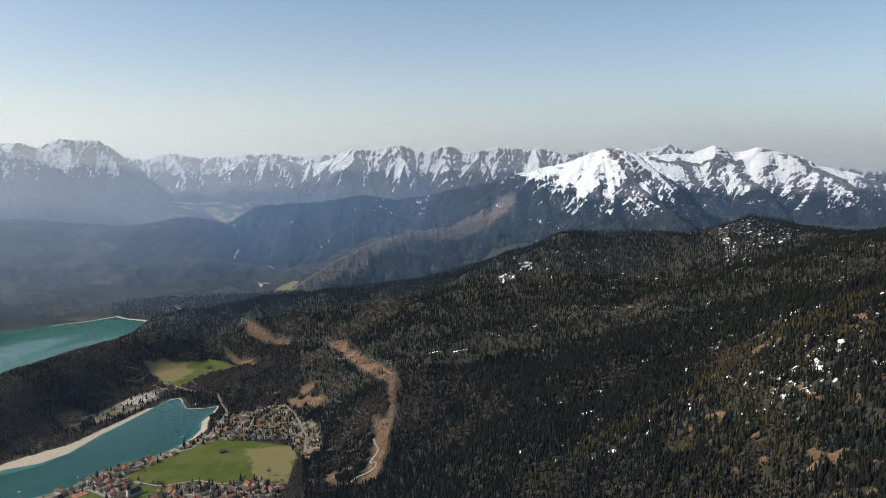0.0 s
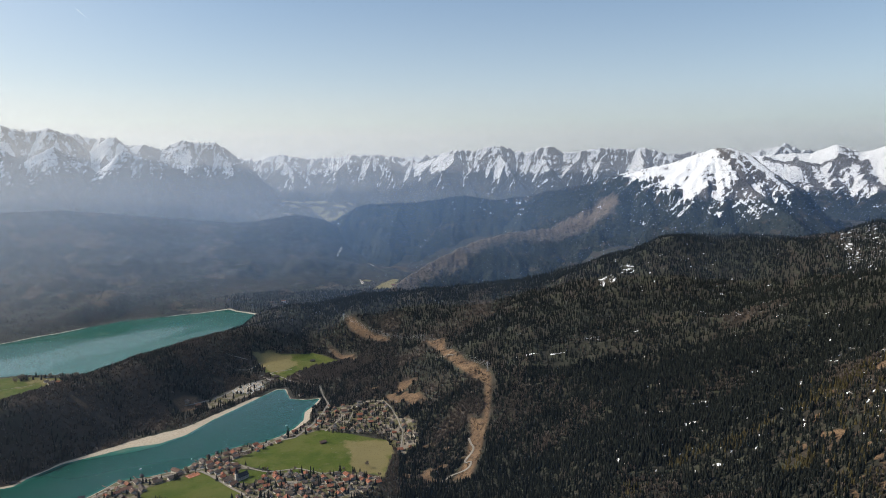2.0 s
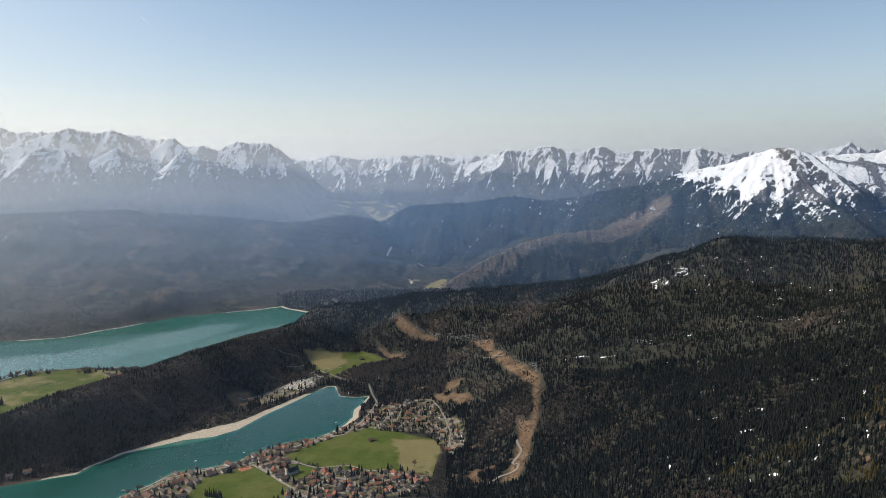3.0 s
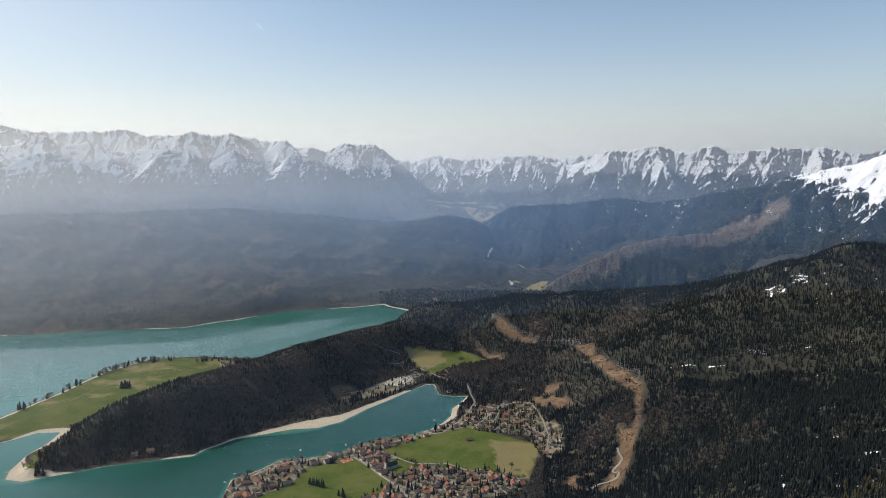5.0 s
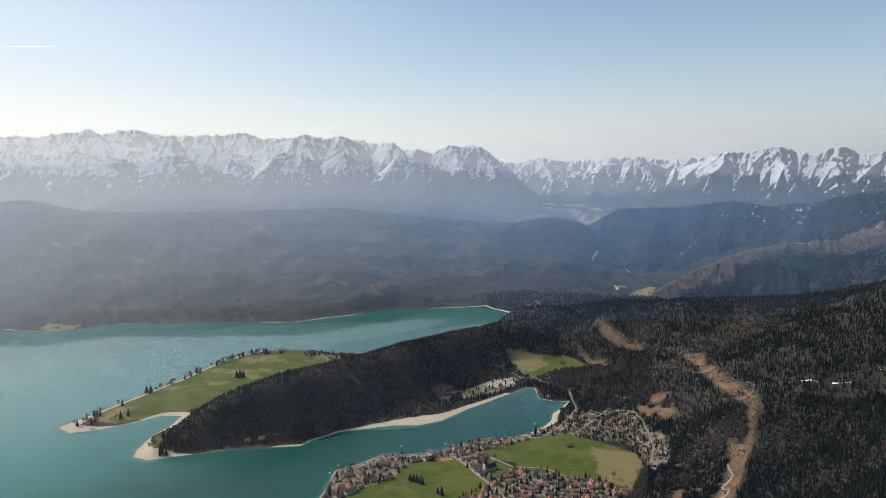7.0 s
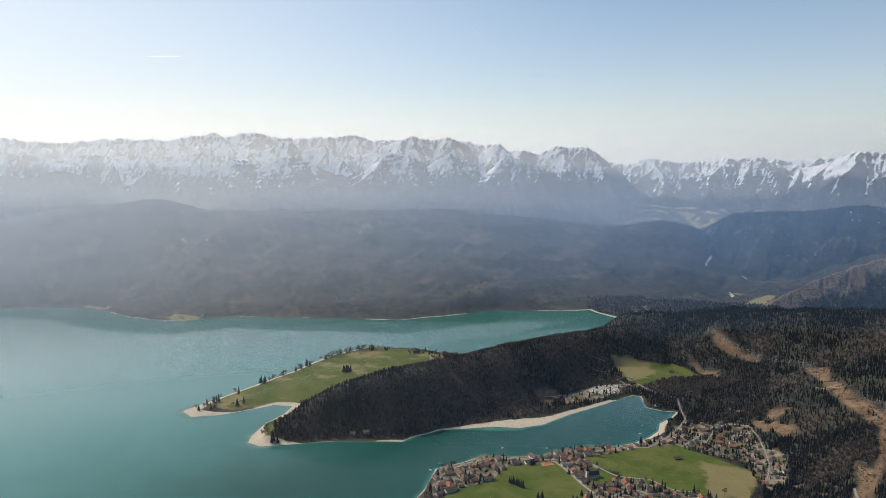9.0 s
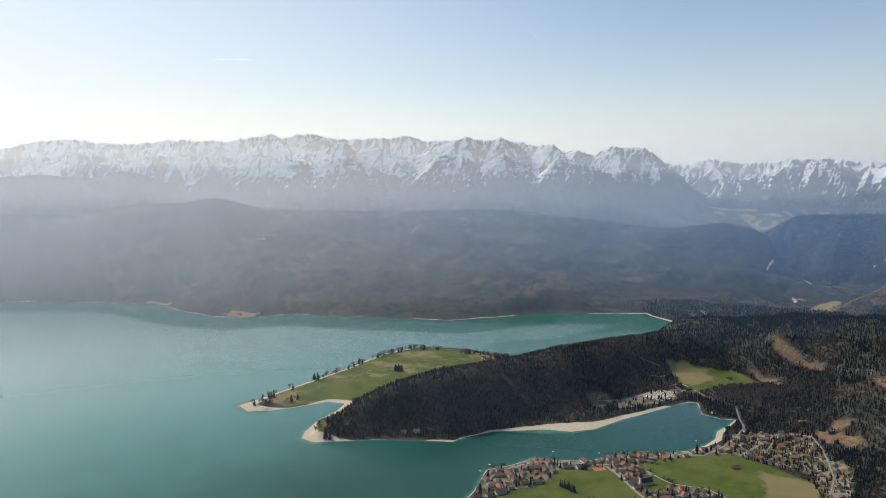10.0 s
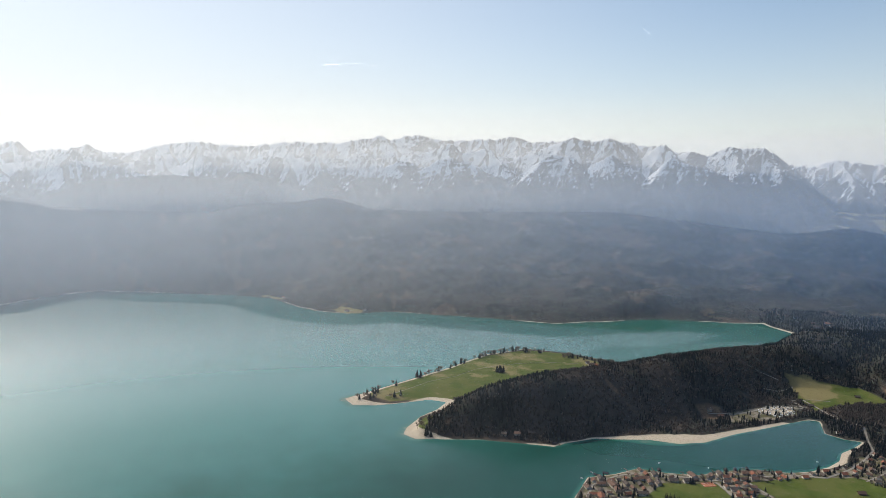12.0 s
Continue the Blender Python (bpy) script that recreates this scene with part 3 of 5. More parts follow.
def build_ground():
    bearings = np.concatenate([np.arange(-180, -38, 4.0), np.arange(-36, 87.01, 0.18), np.arange(90, 181, 4.0)])[::-1]
    bearings[0], bearings[-1] = 180.0, -180.0
    reach = np.concatenate([[2.0], np.geomspace(60, 860, 24), np.geomspace(866, 2600, 280), np.geomspace(2612, 4950, 130)])
    a, r = np.meshgrid(bearings, reach)
    x, y = polar(a, r)
    shore = -inside(x, y, LAKE)
    z = land(x, y, shore)
    z = np.where((r > 4330) & (a > 28), np.minimum(z, 260.0), z)
    return tagged(sheet("ground", np.stack([x, y, z], -1).reshape(-1, 3), quads(*a.shape), GROUND,
                        grass=widest(x, y, GRASS), dry=np.maximum.reduce([widest(x, y, DRY), np.minimum(widest(x, y, [MEADOW_SPIT]), 70 * (fractal(x / 90, y / 60, 4, 28) - 0.62)), np.minimum(widest(x, y, [PLAIN]), 260 * (fractal(x / 70, y / 30, 3, 27) - 0.5))]), town=widest(x, y, TOWN), litter=np.where(x < -900 - 0.25 * (y - 1500), spit_mix(x, y, z), slope_mix(x, y, z) - 0.14) - smooth(r, 2350, 2600), bare=np.maximum.reduce([widest(x, y, BARE) - 5, np.minimum(widest(x, y, BRUSH), 90 * (fractal(x / 32, y / 26, 3, 86) - 0.56)), glades(x, y) * 2, hill_clearings(x, y)]),
                        snow=np.maximum.reduce([np.clip(widest(x, y, SNOW) * 2.5, -80, -2), np.clip(widest(x, y, THIN_SNOW), -80, -9 - 3 * (r > 2600)), np.clip(snow_specks(x, y) * 9, -80, 30)]), beach=np.where(shore > -12, beach(x, y, shore), 5.0)),
                  "forested valley floor and mountain slopes round a lake", "ground", kind="structure")


def build_water():
    step = 13.0
    x, y = np.meshgrid(np.arange(-4050, -420, step), np.arange(-620, 2960, step))
    depth = inside(x, y, LAKE)
    for tx, ty in ((-1600, 975), (-1310, 955), (-905, 1370)):
        depth = np.minimum(depth, np.maximum(depth - np.clip(26 - 0.3 * np.hypot(x - tx, y - ty), 0, 26), np.minimum(depth, 0.5)))
    # a light breeze ruffles the open lake, the lee of the far shore and the water's edge lie calm
    lee = 1 - smooth(along(x, y, [(*p, 0) for p in LAKE_FAR])[0] + 70 * (fractal(x / 160, y / 160, 3, 47) - 0.5), 185, 250)
    calm = np.maximum(lee, 0.45 * (1 - smooth(depth, 4, 30)))
    faces = quads(*x.shape)
    keep = (depth.ravel()[faces] > -40).any(1)
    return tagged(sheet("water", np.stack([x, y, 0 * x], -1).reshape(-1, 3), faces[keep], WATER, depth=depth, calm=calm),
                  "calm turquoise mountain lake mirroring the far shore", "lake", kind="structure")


LATER = []


def spur_lines(crest, near, foot, seed, spacing, fall, squeeze):
    """Spurs that branch from a crest down towards the valley, as lines of (bearing, distance, height)."""
    dice, lines = random.Random(seed), []

    def descend(a, r, z, turn, drop, length, rank):
        line, gone = [], 0.0
        drift = dice.uniform(-0.25, 0.25)
        while gone < length and r > near + 6 and z > foot:
            line.append((a, r, z))
            if rank < 2 and gone > 25 and len(line) % (6 if rank == 0 else 5) == 0:
                side = dice.choice((-1, 1)) if rank else (1 if len(line) % 12 else -1)
                descend(a, r, z - 3, turn + side * dice.uniform(0.75, 1.15), drop * 1.45, (length - gone) * 0.45, rank + 1)
            h = 9.0
            turn += dice.uniform(-0.18, 0.18) + (drift - turn * 0.35) * 0.05
            a -= math.degrees(h * math.sin(turn) / r)
            r -= h * math.cos(turn) / squeeze
            z -= h * drop * dice.choice((0.25, 0.8, 1.0, 1.2, 1.75))
            gone += h
        if len(line) > 1:
            lines.append(line)

    p = np.array(sorted(crest), float)
    fine = np.arange(p[0, 0], p[-1, 0], 0.1)
    pr, pz = np.interp(fine, p[:, 0], p[:, 1]), np.interp(fine, p[:, 0], p[:, 2])
    starts = [k for k in range(1, len(fine) - 1) if pz[k] > pz[k - 1] and pz[k] >= pz[k + 1]]
    k = 0
    while k < len(fine):
        if all(abs(k - q) * 0.1 > spacing * 0.6 for q in starts):
            starts.append(k)
        k += max(1, int(spacing * 10 * dice.uniform(0.6, 1.2)))
    for k in starts:
        tall = pz[k] - foot
        for turn in ((-0.65, 0.6) if dice.random() < 0.6 else (dice.uniform(-0.5, 0.5),)):
            descend(fine[k], pr[k], pz[k] - 1, turn + dice.uniform(-0.15, 0.15), fall * dice.uniform(0.8, 1.25), 3.0 * tall, 0)
    return lines


def mountain(name, label, lines, near, far, foot, seed, snow_line, slope=1.0, squeeze=2.0, step=0.07, rows=90, jag=6.0, rough=9.0, spacing=2.0, fall=0.55, wood_line=0.0, cover=0.28, bare=None, woods=0, specks=0.0, crags=(), streaks=False):
    """A range below crest lines of (bearing, distance, height): faces that fall away from every crest and spur, with ribs and gullies, snow above and forest below."""
    a = np.arange(min(p[0] for p in lines[0]) - 1.0, max(p[0] for p in lines[0]) + 1.0, step)
    rl = np.linspace(near, far, rows)
    aa, rr = np.meshgrid(a[::-1], rl)
    a = a[::-1]
    x, y = polar(aa, rr)
    wobble = 0.72 + 0.56 * fractal(x / 130, y / 130 * 1.5, 4, seed + 3, True)
    z = np.full(x.shape, float(foot))
    ridges = list(lines)
    if spacing:
        ridges += spur_lines(lines[0], near, foot, seed + 9, spacing, fall, squeeze)
    for n, line in enumerate(ridges):
        p = np.array(line, float)
        d = np.concatenate([[0], np.cumsum(np.hypot(np.radians(np.diff(p[:, 0])) * p[1:, 1], np.diff(p[:, 1]) * squeeze))])
        s = np.linspace(0, d[-1], max(2, int(d[-1] / 7)))
        pa, pr, pz = (np.interp(s, d, p[:, k]) for k in range(3))
        if n < len(lines):
            pz = pz + (fractal(pa * 2.9, pr * 0, 4, seed + 50, True) - 0.62) * jag * 2.2
            pr = pr + (fractal(pa * 0.8, pr * 0, 3, seed + 51) - 0.5) * 60 / squeeze * (n == 0)
        for ca, cr, cz in zip(pa, pr, pz):
            reach = max(cz - foot, 8.0) / slope / 0.72
            span = math.degrees(reach / cr)
            j0, j1 = np.searchsorted(-a, (-ca - span, -ca + span))
            i0, i1 = np.searchsorted(rl, (cr - reach / squeeze, cr + reach / squeeze))
            if j1 <= j0 or i1 <= i0:
                continue
            w = np.s_[i0:i1, j0:j1]
            side = np.radians(aa[w] - ca) * cr
            z[w] = np.maximum(z[w], cz - slope * wobble[w] * np.sqrt(side * side + ((rr[w] - cr) * squeeze) ** 2))
    top = np.interp(aa, *np.array([(q[0], q[2]) for q in sorted(lines[0])]).T)
    low = (0.25 + 0.75 * smooth(top - z, 4, 60)) * smooth(z - foot, 0, 60)
    u, v = np.radians(aa) * rr, rr * squeeze
    ribs = fractal(u / 70, v / 70, 4, seed, True, 0.55) - 0.6
    small = fractal(u / 22, v / 30, 3, seed + 7, True) - 0.6
    z = z + low * (ribs * rough * 2.0 + small * rough * 0.8)
    # snow gathers in hollows and on gentle ground, ribs and steep faces stay bare
    blur = z.copy()
    for _ in range(5):
        blur[1:-1, 1:-1] = (blur[1:-1, 1:-1] * 2 + blur[:-2, 1:-1] + blur[2:, 1:-1] + blur[1:-1, :-2] + blur[1:-1, 2:]) / 6
    hollow = np.clip((blur - z) / 4.0, -1, 1) * (0.3 + 0.7 * smooth(top - z, 5, 45))
    lean = np.gradient(z, axis=1) / (np.radians(step) * rr)
    steep = np.hypot(lean, np.gradient(z, rl, axis=0) / squeeze)
    line = np.interp(aa, *np.array(snow_line).T) if isinstance(snow_line, list) else snow_line
    patch = fractal(u / 75, z / 40, 4, seed + 31) - 0.5
    strata = fractal(u / 70, z / 8 + u / 140, 3, seed + 33) - 0.5
    gully = fractal((u - z * 0.9) / 15 + 2 * fractal(u / 60, z / 60, 2, seed + 34), z / 110, 3, seed + 32) - 0.5
    if streaks:
        strata = np.where(aa < -12.6, 1.5 * gully, strata * 1.4)
    else:
        strata = strata * 1.1
    # the lean term whitens sunward flanks and darkens the others, painting in sun shading
    snow = np.clip((z - line) / 110, -1.4, cover) + 0.5 * hollow - 0.75 * np.clip(steep - 0.8, -0.3, 1.0) + 1.1 * patch + 1.2 * strata + 0.85 * np.clip(lean, -1, 1)
    for crag in crags:
        snow = snow - 1.3 * np.clip(1.15 - along(x, y, [(*polar(ca, cr), 0) for ca, cr, _ in crag])[0] / 24, 0, 1)
    if specks:
        gaps = (fractal(u / 17, z / 6, 3, seed + 35) - 0.70) * 7 - 10 * np.clip(0.66 - fractal(u / 170, z / 70, 2, seed + 36), 0, 1)
        snow = np.maximum(snow, np.clip(gaps * specks, -2, -0.02) - 0.8 * smooth(line - 330 - z, 0, 60))
    trees = np.clip(((wood_line or line + 10) - z) / 40 + 1.2 * patch - 0.3 * np.clip(steep - 1.1, 0, 1), -1, 1)
    if woods:
        dice = np.random.RandomState(seed)
        i, j = dice.randint(0, rows - 1, woods), dice.randint(0, len(a) - 1, woods)
        f, g = dice.rand(woods), dice.rand(woods)
        places = np.stack([(1 - f) * (1 - g) * q[i, j] + f * (1 - g) * q[i + 1, j] + (1 - f) * g * q[i, j + 1] + f * g * q[i + 1, j + 1] for q in (x, y, z)], -1)
        keep = (trees[i, j] > 0.1) & (snow[i, j] < -0.25) & (fractal(places[:, 0] / 70, places[:, 1] / 70, 3, 66) > 0.36)
        if bare:
            keep &= bare(places[:, 0], places[:, 1]) < -5
        LATER.append((places[keep], dice.uniform(7, 13, keep.sum()), seed))
    z[0] = foot
    return tagged(sheet(name, np.stack([x, y, z], -1).reshape(-1, 3), quads(*z.shape), ALPINE, snow=snow, wood=trees, bare=bare(x, y) if bare else np.full(x.shape, -90.0)), label, "mountain", kind="structure")


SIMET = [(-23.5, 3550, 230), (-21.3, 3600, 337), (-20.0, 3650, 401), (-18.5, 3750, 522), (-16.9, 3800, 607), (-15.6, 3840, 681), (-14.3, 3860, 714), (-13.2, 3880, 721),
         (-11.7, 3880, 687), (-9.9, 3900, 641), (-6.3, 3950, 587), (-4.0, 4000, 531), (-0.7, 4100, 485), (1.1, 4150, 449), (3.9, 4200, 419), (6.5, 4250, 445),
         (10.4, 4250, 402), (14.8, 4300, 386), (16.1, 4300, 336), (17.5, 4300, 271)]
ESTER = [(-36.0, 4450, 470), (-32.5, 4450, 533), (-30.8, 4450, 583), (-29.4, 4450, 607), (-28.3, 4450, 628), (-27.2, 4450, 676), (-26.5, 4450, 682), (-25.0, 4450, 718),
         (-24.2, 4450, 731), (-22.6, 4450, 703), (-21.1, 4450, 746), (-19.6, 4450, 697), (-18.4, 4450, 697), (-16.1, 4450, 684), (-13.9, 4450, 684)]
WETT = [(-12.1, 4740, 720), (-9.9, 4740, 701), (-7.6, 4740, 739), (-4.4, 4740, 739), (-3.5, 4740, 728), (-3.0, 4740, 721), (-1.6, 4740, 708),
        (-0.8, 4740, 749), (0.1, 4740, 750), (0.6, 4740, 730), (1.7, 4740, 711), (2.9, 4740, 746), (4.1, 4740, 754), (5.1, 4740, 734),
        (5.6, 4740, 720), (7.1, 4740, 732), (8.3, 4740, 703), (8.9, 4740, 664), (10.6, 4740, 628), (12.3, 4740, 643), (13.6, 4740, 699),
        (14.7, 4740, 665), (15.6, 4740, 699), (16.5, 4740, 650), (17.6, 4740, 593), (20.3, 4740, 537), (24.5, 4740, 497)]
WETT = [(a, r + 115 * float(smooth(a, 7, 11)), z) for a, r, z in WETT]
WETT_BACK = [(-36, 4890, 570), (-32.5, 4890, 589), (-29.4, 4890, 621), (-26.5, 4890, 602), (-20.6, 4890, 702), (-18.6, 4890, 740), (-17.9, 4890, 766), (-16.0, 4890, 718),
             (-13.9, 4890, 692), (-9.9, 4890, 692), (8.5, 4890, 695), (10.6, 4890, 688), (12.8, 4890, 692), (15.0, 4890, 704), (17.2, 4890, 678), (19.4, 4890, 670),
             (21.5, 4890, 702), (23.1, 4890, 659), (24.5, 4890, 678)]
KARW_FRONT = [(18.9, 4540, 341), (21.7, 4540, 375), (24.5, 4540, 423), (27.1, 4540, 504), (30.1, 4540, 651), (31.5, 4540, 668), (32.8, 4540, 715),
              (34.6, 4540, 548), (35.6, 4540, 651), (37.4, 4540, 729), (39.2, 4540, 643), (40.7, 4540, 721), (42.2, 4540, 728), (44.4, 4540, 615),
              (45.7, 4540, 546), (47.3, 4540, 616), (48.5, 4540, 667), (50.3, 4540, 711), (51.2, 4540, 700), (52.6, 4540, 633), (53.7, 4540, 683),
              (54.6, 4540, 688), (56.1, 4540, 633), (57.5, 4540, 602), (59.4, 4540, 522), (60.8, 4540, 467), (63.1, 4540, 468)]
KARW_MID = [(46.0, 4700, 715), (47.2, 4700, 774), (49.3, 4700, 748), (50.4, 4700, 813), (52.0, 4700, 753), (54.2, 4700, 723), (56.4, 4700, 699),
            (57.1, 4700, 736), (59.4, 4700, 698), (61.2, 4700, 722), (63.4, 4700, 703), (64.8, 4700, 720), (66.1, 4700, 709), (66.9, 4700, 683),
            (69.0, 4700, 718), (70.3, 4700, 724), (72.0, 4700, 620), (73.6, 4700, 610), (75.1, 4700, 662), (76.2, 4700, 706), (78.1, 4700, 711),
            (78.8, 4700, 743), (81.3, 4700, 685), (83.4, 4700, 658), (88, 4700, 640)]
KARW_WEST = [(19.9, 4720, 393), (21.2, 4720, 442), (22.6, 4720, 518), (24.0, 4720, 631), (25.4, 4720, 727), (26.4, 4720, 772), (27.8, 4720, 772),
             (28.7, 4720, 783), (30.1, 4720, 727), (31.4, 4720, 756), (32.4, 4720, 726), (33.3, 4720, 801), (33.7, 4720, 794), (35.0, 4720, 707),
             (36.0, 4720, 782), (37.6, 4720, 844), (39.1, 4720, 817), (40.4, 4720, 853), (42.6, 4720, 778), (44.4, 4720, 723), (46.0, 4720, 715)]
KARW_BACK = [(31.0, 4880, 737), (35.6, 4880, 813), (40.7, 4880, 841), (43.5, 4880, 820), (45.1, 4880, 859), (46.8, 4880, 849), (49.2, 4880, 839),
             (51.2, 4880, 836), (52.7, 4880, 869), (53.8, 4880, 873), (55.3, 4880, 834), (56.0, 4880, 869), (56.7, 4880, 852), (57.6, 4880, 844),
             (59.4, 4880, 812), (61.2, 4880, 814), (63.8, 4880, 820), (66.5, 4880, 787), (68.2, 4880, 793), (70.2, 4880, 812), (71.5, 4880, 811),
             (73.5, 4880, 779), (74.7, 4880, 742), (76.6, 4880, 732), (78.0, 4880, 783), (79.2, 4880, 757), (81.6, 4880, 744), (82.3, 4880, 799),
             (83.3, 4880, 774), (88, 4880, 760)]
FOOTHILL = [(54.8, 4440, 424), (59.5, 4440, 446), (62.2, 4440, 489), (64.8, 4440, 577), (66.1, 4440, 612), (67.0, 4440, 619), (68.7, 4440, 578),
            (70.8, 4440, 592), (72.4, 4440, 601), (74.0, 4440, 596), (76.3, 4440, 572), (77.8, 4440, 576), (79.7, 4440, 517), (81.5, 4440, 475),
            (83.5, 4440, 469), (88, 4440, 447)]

build_ground()
build_water()
SIMET_SPURS = [[(-7.2, 3820, 482), (-4.5, 3700, 365), (-0.7, 3600, 307), (3.0, 3500, 287), (5.8, 3420, 251), (8.6, 3300, 186), (11.9, 3150, 94)],
               [(-19.4, 3350, 368), (-18.3, 3450, 419), (-15.7, 3650, 523), (-13.2, 3880, 721)]]
SPUR_LINE = [(*polar(a, r + 45), 0) for a, r, z in SIMET_SPURS[0][1:]]


def brown_spur(x, y):
    return 124 - along(x, y, SPUR_LINE)[0] - 70 * fractal(x / 80, y / 80, 3, 91)


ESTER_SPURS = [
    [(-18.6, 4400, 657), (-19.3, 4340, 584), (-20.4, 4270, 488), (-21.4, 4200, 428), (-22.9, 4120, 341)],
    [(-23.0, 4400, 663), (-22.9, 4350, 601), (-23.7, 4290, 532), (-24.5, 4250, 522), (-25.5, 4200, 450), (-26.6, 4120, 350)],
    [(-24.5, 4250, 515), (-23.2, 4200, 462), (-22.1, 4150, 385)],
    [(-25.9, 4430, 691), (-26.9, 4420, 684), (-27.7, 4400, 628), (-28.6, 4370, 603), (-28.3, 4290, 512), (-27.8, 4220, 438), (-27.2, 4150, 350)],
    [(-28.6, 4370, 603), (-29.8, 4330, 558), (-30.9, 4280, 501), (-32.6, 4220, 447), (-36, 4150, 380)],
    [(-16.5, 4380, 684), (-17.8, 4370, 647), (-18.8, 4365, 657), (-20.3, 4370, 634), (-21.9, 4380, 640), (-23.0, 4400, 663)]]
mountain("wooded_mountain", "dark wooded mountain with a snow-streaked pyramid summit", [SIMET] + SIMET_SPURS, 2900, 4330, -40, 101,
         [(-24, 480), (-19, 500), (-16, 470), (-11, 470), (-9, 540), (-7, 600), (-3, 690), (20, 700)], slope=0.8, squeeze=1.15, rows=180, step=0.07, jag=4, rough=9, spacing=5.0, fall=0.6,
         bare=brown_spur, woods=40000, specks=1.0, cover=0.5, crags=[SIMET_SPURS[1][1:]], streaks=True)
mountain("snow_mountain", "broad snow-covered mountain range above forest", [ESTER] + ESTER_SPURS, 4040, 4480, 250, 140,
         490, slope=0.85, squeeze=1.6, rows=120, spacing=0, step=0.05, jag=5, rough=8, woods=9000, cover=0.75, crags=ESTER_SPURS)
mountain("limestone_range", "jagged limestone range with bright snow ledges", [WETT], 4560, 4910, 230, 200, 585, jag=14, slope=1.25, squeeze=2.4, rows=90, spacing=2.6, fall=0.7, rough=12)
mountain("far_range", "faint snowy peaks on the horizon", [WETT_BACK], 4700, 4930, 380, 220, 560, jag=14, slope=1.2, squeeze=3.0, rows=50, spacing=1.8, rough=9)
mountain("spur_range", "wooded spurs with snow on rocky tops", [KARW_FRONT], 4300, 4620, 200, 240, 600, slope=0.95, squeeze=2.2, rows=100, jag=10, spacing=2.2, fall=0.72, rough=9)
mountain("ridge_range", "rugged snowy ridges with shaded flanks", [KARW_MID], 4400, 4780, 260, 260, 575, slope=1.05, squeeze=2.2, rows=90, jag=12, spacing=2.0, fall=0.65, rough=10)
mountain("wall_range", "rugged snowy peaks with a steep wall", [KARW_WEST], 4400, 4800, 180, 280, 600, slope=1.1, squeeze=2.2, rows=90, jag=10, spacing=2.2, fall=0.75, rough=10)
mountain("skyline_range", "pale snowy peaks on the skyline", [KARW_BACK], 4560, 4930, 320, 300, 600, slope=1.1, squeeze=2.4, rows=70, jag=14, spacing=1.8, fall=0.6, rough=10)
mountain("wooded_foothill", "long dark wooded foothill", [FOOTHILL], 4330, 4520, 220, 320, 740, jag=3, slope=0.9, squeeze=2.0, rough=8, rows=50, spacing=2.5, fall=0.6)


def haze(r, amount, only_sunward=False, pale=0.0):
    """A sheet standing in for haze that leans in like a dome, so that the sun shines down through it: painted thin and
    blue away from the sun, thick and white towards it.
    """
    a = np.arange(-60, 100, 1.0)
    aa, zz = np.meshgrid(a, np.array([10.0, 160, 330, 500, 680, 860, 1000, 1150][:8 if pale else 6]))
    x, y = polar(aa, r - ((zz - 650) * 0.6 if pale else zz - 380) + (0 if pale or only_sunward or r < 1000 else 150) * (fractal(aa / 5 + r, zz / 170, 3, 23) - 0.5))
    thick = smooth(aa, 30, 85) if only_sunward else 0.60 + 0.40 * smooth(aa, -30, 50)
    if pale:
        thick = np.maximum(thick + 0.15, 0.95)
    ob = sheet("haze", np.stack([x, y, zz], -1).reshape(-1, 3), quads(*aa.shape), haze_material("haze_tint", amount, 1150.0 if pale else 860.0), thick=thick, white=0.88 * pale + 0.55 * (1 - pale) * smooth(aa, 10, 60))
    return tagged(ob, "thin added veil with haze blue and white painted in", "haze", kind="backdrop")


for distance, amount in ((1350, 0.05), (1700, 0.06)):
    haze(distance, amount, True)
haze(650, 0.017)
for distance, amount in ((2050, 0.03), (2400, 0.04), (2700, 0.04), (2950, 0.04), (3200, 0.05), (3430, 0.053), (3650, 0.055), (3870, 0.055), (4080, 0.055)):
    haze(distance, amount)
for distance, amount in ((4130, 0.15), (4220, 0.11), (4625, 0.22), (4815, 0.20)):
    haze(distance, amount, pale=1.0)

# ---- forests ----


def cone_tree(tiers, sides, seed):
    """A spruce one metre high, of ragged cones."""
    rng = np.random.RandomState(seed)
    verts, faces = [], []
    for k in range(tiers):
        low, top = 0.04 + 0.80 * k / tiers, 0.04 + 0.80 * k / tiers + (0.96 - 0.5 * k / tiers) * (0.58 if tiers > 1 else 1.0)
        top = 1.0 if k == tiers - 1 else min(top, 0.97)
        wide = 0.19 * (1 - 0.72 * k / tiers) if tiers > 1 else 0.17
        first = len(verts)
        for s in range(sides):
            a = 2 * math.pi * (s + 0.5 * (k % 2)) / sides
            w = wide * rng.uniform(0.75, 1.2)
            verts.append((w * math.cos(a), w * math.sin(a), low + rng.uniform(-0.03, 0.03)))
        verts.append((0, 0, top))
        faces += [(first + s, first + (s + 1) % sides, first + sides) for s in range(sides)]
    return np.array(verts), np.array(faces)


